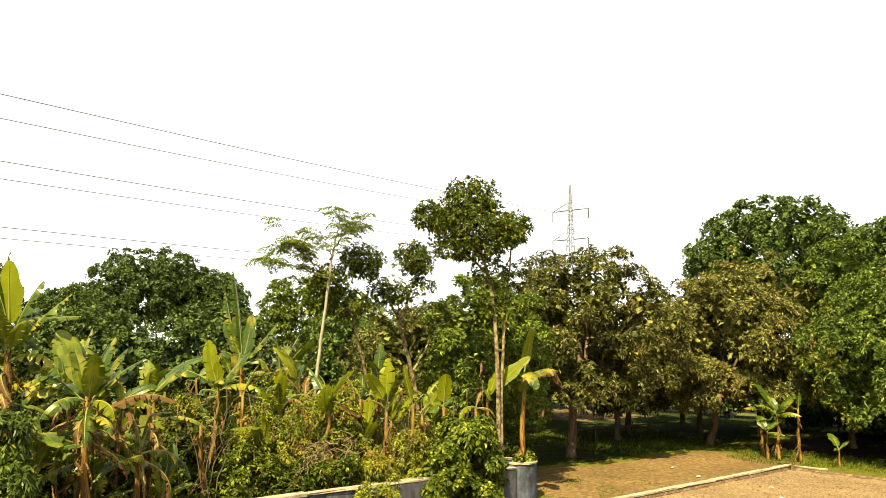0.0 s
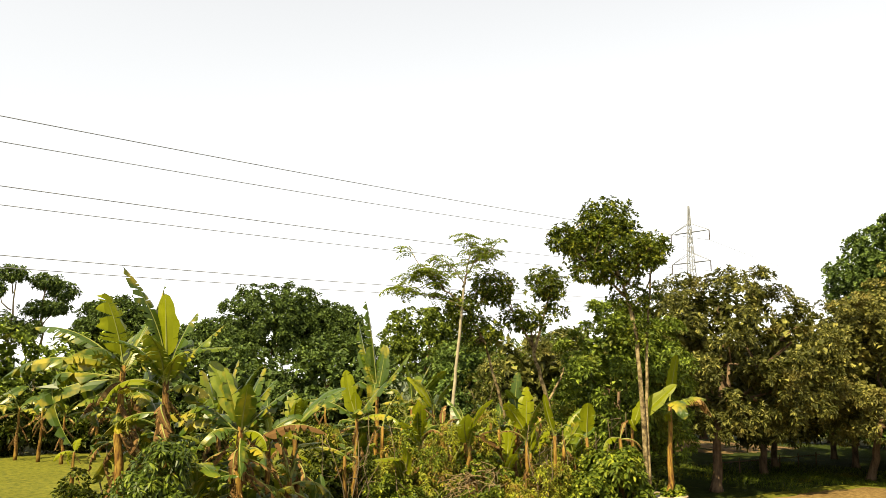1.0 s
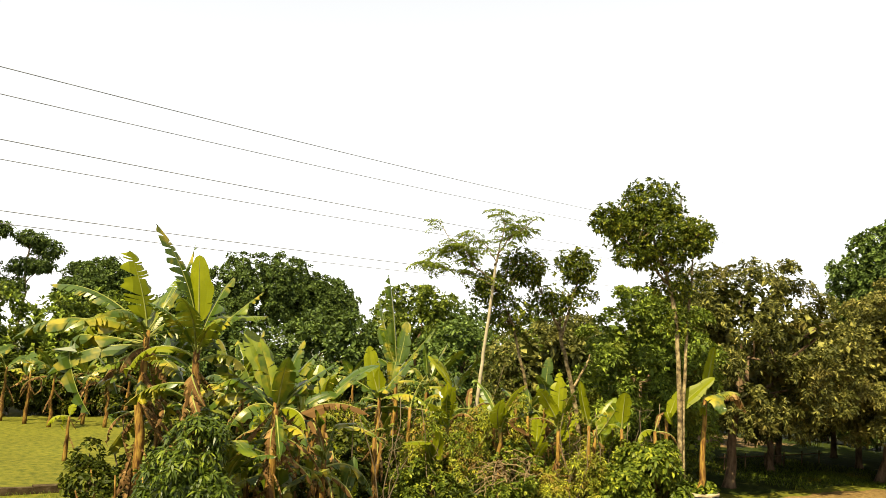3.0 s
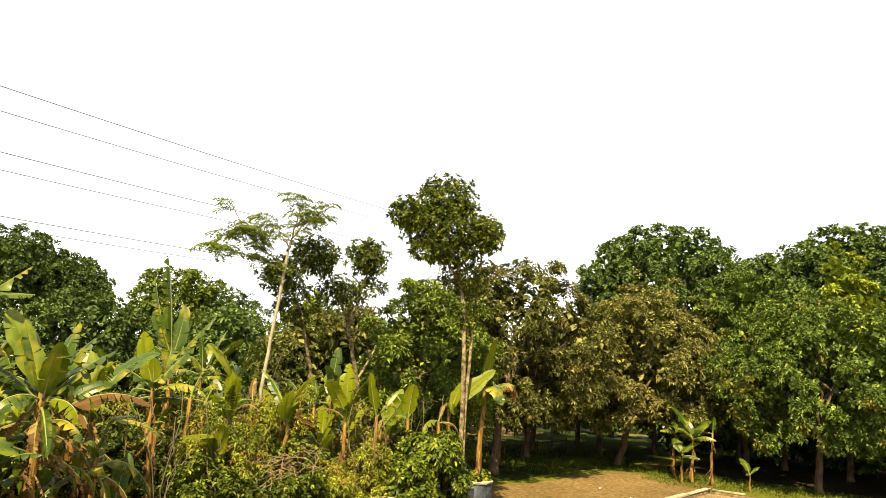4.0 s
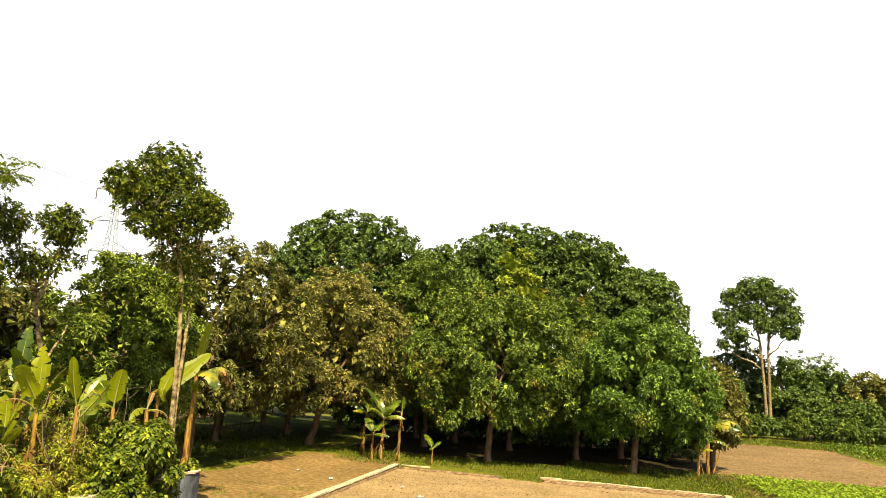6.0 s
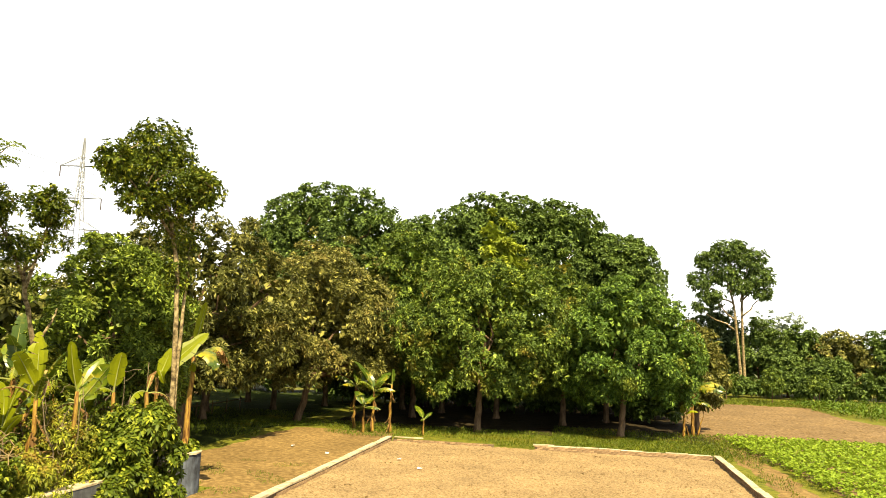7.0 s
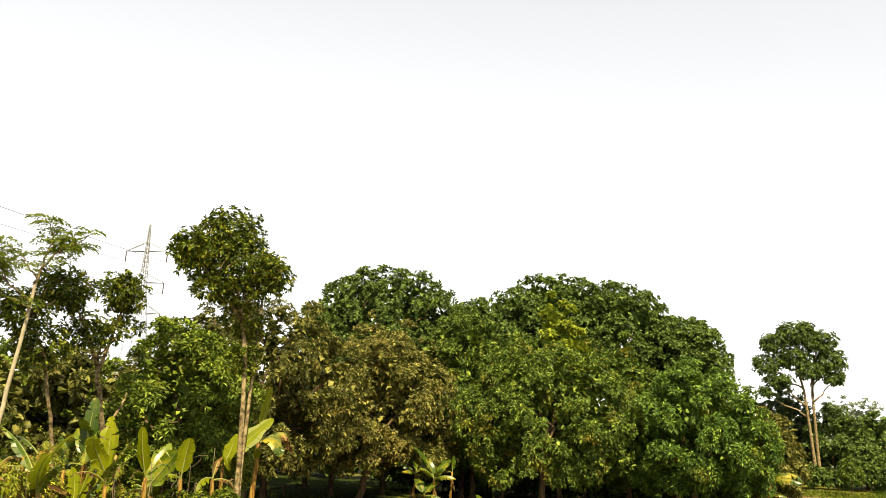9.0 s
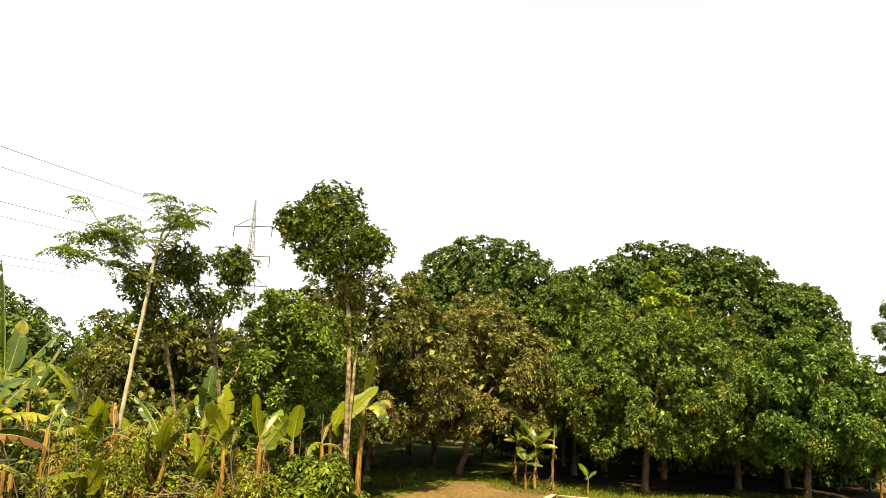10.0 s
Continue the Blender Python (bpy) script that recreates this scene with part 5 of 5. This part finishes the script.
# ---- shrubs ----


def shrub(name, at, rx, ry, hgt, leaf, width, mat, shoots, seed, label, z0=0.0, k=7, droop=0.2, stems=4, fine=True, category="shrub", spread=0.9, group="", count=22):
    r = np.random.default_rng(seed)
    hgt *= 1.2
    bush = thing(name, (*at, 0), label, category, group)
    bl = []
    for _ in range(count):
        a, q = r.uniform(0, 6.28), math.sqrt(r.uniform(0, 1)) * 0.8
        top = hgt * (1 - 0.45 * q * q) * r.uniform(0.75, 1.0)
        rad = 0.26 * (rx + ry + hgt) / 3 * r.uniform(0.6, 1.25)
        bl.append((math.cos(a) * q * rx, math.sin(a) * q * ry, max(z0 + rad * 0.6, r.uniform(0.35, 1.0) * top - rad), rad))
    for i in range(stems):
        x, y, z, _ = bl[int(r.integers(len(bl)))]
        part("stem", tube(Build(), bent((x * 0.2, y * 0.2, -0.05), (x, y, z), 6, 0.06, 0, r), np.linspace(0.03, 0.01, 6), 5), "twig", bush, smooth=True)
    pts, d = shell(bl, shoots, r, (0, 0, hgt * 0.3), 0.2, 0.6, 0.3, 0.4)
    pts[:, 2] = np.maximum(pts[:, 2], 0.05)
    part("foliage", whorls(Build(), pts, d, k, leaf, width, spread, droop, 0.25, fine, r), mat, bush)
    return bush


shrub("mango_bush", (-16.0, 5.05), 1.0, 0.95, 3.3, 0.17, 0.042, "mango_young", 2300, 501, "young bushy mango tree with long drooping glossy leaves", k=8, droop=0.5, count=30)
shrub("broadleaf_shrub", (-16.55, 18.1), 0.8, 0.9, 3.3, 0.18, 0.075, "shrub", 1500, 502, "leafy green shrub spilling over the wall end", droop=0.3, count=30)
shrub("broadleaf_shrub", (-16.5, 17.0), 0.7, 0.9, 2.2, 0.15, 0.08, "shrub", 900, 503, "light green weedy shrub beside the wall")
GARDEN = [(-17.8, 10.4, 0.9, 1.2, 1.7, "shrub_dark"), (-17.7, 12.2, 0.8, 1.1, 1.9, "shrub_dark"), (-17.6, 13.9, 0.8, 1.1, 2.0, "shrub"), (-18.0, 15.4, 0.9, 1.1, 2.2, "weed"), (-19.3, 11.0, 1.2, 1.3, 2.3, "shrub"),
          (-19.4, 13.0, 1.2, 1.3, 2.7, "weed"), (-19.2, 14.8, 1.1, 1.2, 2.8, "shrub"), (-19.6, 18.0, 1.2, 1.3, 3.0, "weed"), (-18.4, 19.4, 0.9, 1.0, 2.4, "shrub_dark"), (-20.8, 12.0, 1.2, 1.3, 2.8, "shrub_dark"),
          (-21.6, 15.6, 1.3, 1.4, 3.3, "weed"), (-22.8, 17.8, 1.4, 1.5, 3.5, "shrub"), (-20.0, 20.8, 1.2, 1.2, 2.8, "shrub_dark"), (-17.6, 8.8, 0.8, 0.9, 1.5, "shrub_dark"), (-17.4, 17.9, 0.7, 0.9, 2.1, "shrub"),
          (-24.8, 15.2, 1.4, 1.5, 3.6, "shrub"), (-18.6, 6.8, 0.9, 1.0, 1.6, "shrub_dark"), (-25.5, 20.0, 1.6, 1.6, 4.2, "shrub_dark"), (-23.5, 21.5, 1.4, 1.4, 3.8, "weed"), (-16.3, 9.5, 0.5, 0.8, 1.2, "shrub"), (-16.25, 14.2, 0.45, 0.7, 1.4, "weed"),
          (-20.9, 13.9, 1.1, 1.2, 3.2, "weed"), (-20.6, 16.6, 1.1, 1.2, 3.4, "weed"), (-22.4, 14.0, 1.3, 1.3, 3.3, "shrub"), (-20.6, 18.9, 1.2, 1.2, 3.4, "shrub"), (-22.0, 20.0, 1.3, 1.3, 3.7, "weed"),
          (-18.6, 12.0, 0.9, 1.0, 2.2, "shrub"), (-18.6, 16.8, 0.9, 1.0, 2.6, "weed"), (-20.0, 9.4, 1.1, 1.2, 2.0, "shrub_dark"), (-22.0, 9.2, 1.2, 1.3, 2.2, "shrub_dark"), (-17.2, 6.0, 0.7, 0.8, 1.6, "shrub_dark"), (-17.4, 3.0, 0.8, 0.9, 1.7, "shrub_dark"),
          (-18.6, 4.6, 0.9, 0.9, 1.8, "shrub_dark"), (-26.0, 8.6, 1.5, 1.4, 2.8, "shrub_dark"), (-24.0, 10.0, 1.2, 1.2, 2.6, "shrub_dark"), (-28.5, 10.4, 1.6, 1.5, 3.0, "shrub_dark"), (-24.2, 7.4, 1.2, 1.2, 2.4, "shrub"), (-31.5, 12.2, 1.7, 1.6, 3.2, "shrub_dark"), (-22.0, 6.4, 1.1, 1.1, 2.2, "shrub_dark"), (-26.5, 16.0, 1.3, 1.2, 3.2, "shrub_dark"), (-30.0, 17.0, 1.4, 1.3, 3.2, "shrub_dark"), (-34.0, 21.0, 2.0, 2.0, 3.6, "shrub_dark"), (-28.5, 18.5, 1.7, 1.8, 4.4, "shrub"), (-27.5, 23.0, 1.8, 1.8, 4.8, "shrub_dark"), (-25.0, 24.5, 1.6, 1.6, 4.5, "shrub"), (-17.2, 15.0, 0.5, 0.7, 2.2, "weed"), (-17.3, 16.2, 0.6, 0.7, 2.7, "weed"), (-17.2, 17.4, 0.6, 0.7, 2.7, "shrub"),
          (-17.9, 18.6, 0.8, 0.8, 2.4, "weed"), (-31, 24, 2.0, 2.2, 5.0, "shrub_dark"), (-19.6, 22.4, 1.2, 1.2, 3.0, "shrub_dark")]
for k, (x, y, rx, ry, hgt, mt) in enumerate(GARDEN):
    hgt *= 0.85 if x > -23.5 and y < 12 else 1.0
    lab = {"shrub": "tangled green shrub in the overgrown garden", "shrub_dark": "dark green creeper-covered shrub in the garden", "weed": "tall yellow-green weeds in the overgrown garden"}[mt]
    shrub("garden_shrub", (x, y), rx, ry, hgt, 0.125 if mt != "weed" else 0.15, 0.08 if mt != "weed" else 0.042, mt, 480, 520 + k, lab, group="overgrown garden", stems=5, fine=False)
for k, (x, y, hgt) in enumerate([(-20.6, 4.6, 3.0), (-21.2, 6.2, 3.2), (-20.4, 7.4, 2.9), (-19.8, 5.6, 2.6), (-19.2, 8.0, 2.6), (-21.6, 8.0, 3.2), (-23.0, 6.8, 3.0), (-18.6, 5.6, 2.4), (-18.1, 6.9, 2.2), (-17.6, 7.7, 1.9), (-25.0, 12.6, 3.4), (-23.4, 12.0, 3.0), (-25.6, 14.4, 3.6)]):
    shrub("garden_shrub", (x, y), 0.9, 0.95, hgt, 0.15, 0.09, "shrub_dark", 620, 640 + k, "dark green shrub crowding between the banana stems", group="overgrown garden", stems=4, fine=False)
for k in range(26):
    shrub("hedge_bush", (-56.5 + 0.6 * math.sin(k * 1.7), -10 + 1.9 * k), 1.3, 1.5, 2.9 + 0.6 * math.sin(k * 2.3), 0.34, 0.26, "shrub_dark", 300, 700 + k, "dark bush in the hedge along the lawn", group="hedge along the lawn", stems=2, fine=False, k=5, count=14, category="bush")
r = np.random.default_rng(77)
for k in range(22):
    x, y = r.uniform(-23.5, -18.6), r.uniform(11.5, 20.5)
    shrub("tall_weed", (x, y), 0.32, 0.4, r.uniform(2.6, 3.7), 0.15, 0.04, ["weed", "shrub", "weed"][k % 3], 300, 580 + k, "tall spindly yellow-green weed in the garden", k=6, stems=3, fine=False, category="weed", group="tall weeds", count=12)
shrub("planter_plant", (-17.0, 20.85), 0.4, 0.4, 1.3, 0.16, 0.09, "shrub", 60, 561, "broad-leaved weed growing in the planter", z0=1.1, k=5, stems=2, category="plant", count=6)
shrub("column_creeper", (-20.5, 10.7), 0.3, 0.35, 3.1, 0.13, 0.09, "shrub_dark", 500, 560, "stump wrapped in dark creeper", stems=2, category="creeper")

# dry twigs, stalks and standing dead stems in the undergrowth
r = np.random.default_rng(71)
for k in range(48):
    x, y = r.uniform(-22, -17.2), r.uniform(9, 20.5)
    stalk = thing("dry_stalk", (x, y, 0), "thin dry stalk standing in the undergrowth", "stalk", "dry stalks")
    hgt = r.uniform(1.8, 3.8)
    part("stem", tube(Build(), bent((0, 0, -0.05), (r.normal(0, 0.3), r.normal(0, 0.4), hgt), 7, 0.04, 0, r), np.linspace(0.022, 0.008, 7), 5), "twig", stalk, smooth=True)
    for i in range(3):
        z = r.uniform(0.5, 0.95) * hgt
        part("side_twig", tube(Build(), bent((0, 0, z), (r.normal(0, 0.35), r.normal(0, 0.4), z + r.uniform(0, 0.6)), 5, 0.08, 0, r), np.linspace(0.01, 0.004, 5), 4), "twig", stalk)
for k, (x, y) in enumerate([(-17.5, 13.1), (-17.9, 14.2)]):
    heap = thing("dry_brush", (x, y, 0), "heap of dry straw-coloured twigs on the undergrowth", "brushwood", "dry brush")
    for i in range(20):
        a = r.uniform(0, 6.28)
        s = np.array([r.normal(0.2, 0.25), r.normal(0, 0.3), r.uniform(1.8, 2.3)])
        e = s + np.array([math.cos(a) * 0.6, math.sin(a) * 0.8, r.uniform(-0.9, 0.1)])
        part("straw", tube(Build(), bent(s, e, 5, 0.1, -0.1, r), 0.011, 4), "straw", heap)
log = thing("cut_stem", (-17.0, 8.2, 0), "cut pale banana stem lying behind the wall", "log")
part("log", tube(Build(), [(0, -0.4, 1.15), (0, 0, 1.2), (0.02, 0.45, 1.22)], [0.05, 0.055, 0.05], 8), "coping", log, smooth=True)

# ---- pylon and its wires ----
TX, TY, AZ = -110.15, 143.35, radians(-81.1)
pylon = thing("pylon", (TX, TY, 0), "grey lattice power pylon with three cross arms", "pylon", turn=math.degrees(AZ))
HALF = lambda z: 3.4 - 2.75 * min(z, 30) / 30 - 0.55 * max(0, z - 30) / 14.6


def bar(b, p, q, w=0.09):
    return tube(b, [p, q], w, 4, True)


for sx, sy in ((1, 1), (1, -1), (-1, -1), (-1, 1)):
    pts = [(sx * HALF(z), sy * HALF(z), z) for z in (0, 8, 15, 21, 26, 30, 34, 38, 44.6)]
    part("leg", tube(Build(), pts, 0.12, 4), "steel", pylon)
lattice = Build()
zs = [0, 5, 9.5, 13.5, 17, 20, 22.7, 25, 27.2, 29.3, 31.4, 33.5, 35.6, 37.6, 39.6, 41.6]
for z0, z1 in zip(zs[:-1], zs[1:]):
    a, c = HALF(z0), HALF(z1)
    for s in (1, -1):
        bar(lattice, (a, s * a, z0), (-c, s * c, z1), 0.06)
        bar(lattice, (-a, s * a, z0), (c, s * c, z1), 0.06)
        bar(lattice, (s * a, a, z0), (s * c, -c, z1), 0.06)
        bar(lattice, (s * a, -a, z0), (s * c, c, z1), 0.06)
        bar(lattice, (-c, s * c, z1), (c, s * c, z1), 0.045)
part("lattice", lattice, "steel", pylon)
LEVELS = (36.2, 29.3, 22.6)
for z in LEVELS:
    for s in (1, -1):
        arm = Build()
        zz, h = z + 2.3, HALF(z + 2.3)
        for sx in (1, -1):
            bar(arm, (sx * h, s * h, zz), (0, s * 4.7, zz), 0.1)
            bar(arm, (sx * h, s * h, zz + 2.0), (0, s * 4.7, zz), 0.085)
        bar(arm, (h, s * h * 2.2, zz), (-h * 0.6, s * 3.2, zz), 0.045)
        part("cross_arm", arm, "steel", pylon)
        part("insulator", tube(Build(), [(0, s * 4.68, zz), (0, s * 4.68, z)], 0.13, 6), "insulator", pylon, "dark hanging insulator string")
u = np.array([math.cos(AZ), math.sin(AZ)])
nn = np.array([-u[1], u[0]])
s = np.linspace(0, 330, 70)
for z in LEVELS:
    for sd in (1, -1):
        p = np.c_[np.array([TX, TY]) + nn * 4.68 * sd + s[:, None] * u, z - 0.0674 * s + 0.00016 * s * s]
        tagged(part("power_cable", tube(Build(), p, 0.048, 5), "wire"), "thin grey overhead power cable", "cable", "power cables")
    for sd in (1, -1):
        s2 = np.linspace(0, 260, 40)
        p = np.c_[np.array([TX, TY]) + nn * 4.68 * sd - s2[:, None] * u, z - 0.0674 * s2 + 0.00024 * s2 * s2]
        tagged(part("power_cable", tube(Build(), p, 0.048, 5), "wire"), "thin grey overhead power cable", "cable", "power cables")

# ---- rail fence beyond the yard ----
fence = thing("rail_fence", (-26.4, 40, 0), "low dark weathered rail fence in the shade", "fence")
for k in range(6):
    part("post", tube(Build(), [(0.02 * k, -4 + k * 1.8, -0.1), (0.02 * k + 0.03, -4 + k * 1.8, 0.8)], [0.045, 0.035], 6), "bark", fence)
part("rail", tube(Build(), [(0, -4.4, 0.62), (0.05, 0.5, 0.6), (0.1, 5.4, 0.64)], 0.03, 6), "bark", fence)

# ---- scraps and clods on the earth ----
r = np.random.default_rng(81)
for k, (x, y) in enumerate([(-12.4, 29.2), (-11.2, 27.4), (-17.4, 31.0), (-15.4, 29.5)]):
    b = Build()
    box(b, (-0.07, -0.05, 0), (0.07, 0.05, 0.035), 0.015)
    tagged(part("scrap", b, "litter"), "small pale scrap lying on the soil", "litter", "scraps").location = (x, y, 0.07)
stones = Build()
n = 3400
x, y, q = r.uniform(-13.8, 0, n), r.uniform(16, 34.4, n), r.uniform(0.006, 0.018, n) * r.choice([1, 1, 1, 1, 1, 2.0], n)
for i in range(n):
    box(stones, (x[i] - q[i], y[i] - q[i], 0.01), (x[i] + q[i], y[i] + q[i], 0.035 + q[i]), q[i] * 0.3)
tagged(part("soil_clods", stones, "soil"), "dry clods scattered over the dug soil", "clods", kind="stuff")

# ---- bricks of the kerbs ----
brick_mesh = []
for k in range(4):
    b = Build()
    box(b, (-0.118, -0.03, -0.033), (0.118, 0.03, 0.033), 0.004)
    me = b.mesh("brick")
    me.materials.append(M["brick"])
    brick_mesh.append(me)
r = np.random.default_rng(91)


def lay(parent, fixed, lo, hi, along_x, face, courses):
    for cse in range(courses):
        a = lo + (0.12 if cse % 2 else 0.0)
        while a < hi:
            ob = new("brick", brick_mesh[int(r.integers(4))])
            ob.parent = parent
            j = r.normal(0, 0.004)
            z = 0.035 + cse * 0.076
            ob.matrix_basis = pose(a, fixed + j, z, 0, 0, r.normal(0, 1)) if along_x else pose(fixed + j, a, z, 0, 0, 90 + r.normal(0, 1))
            a += 0.248


lay(kerb_back, -0.098, -0.4, 7.0, True, -1, 3)
lay(kerb_back, -0.098, -6.8, -2.5, True, -1, 2)
lay(kerb_right, -0.098, 0.2, 9.6, False, -1, 3)
lay(kerb_left, 0.098, 1.0, 14.5, False, 1, 2)
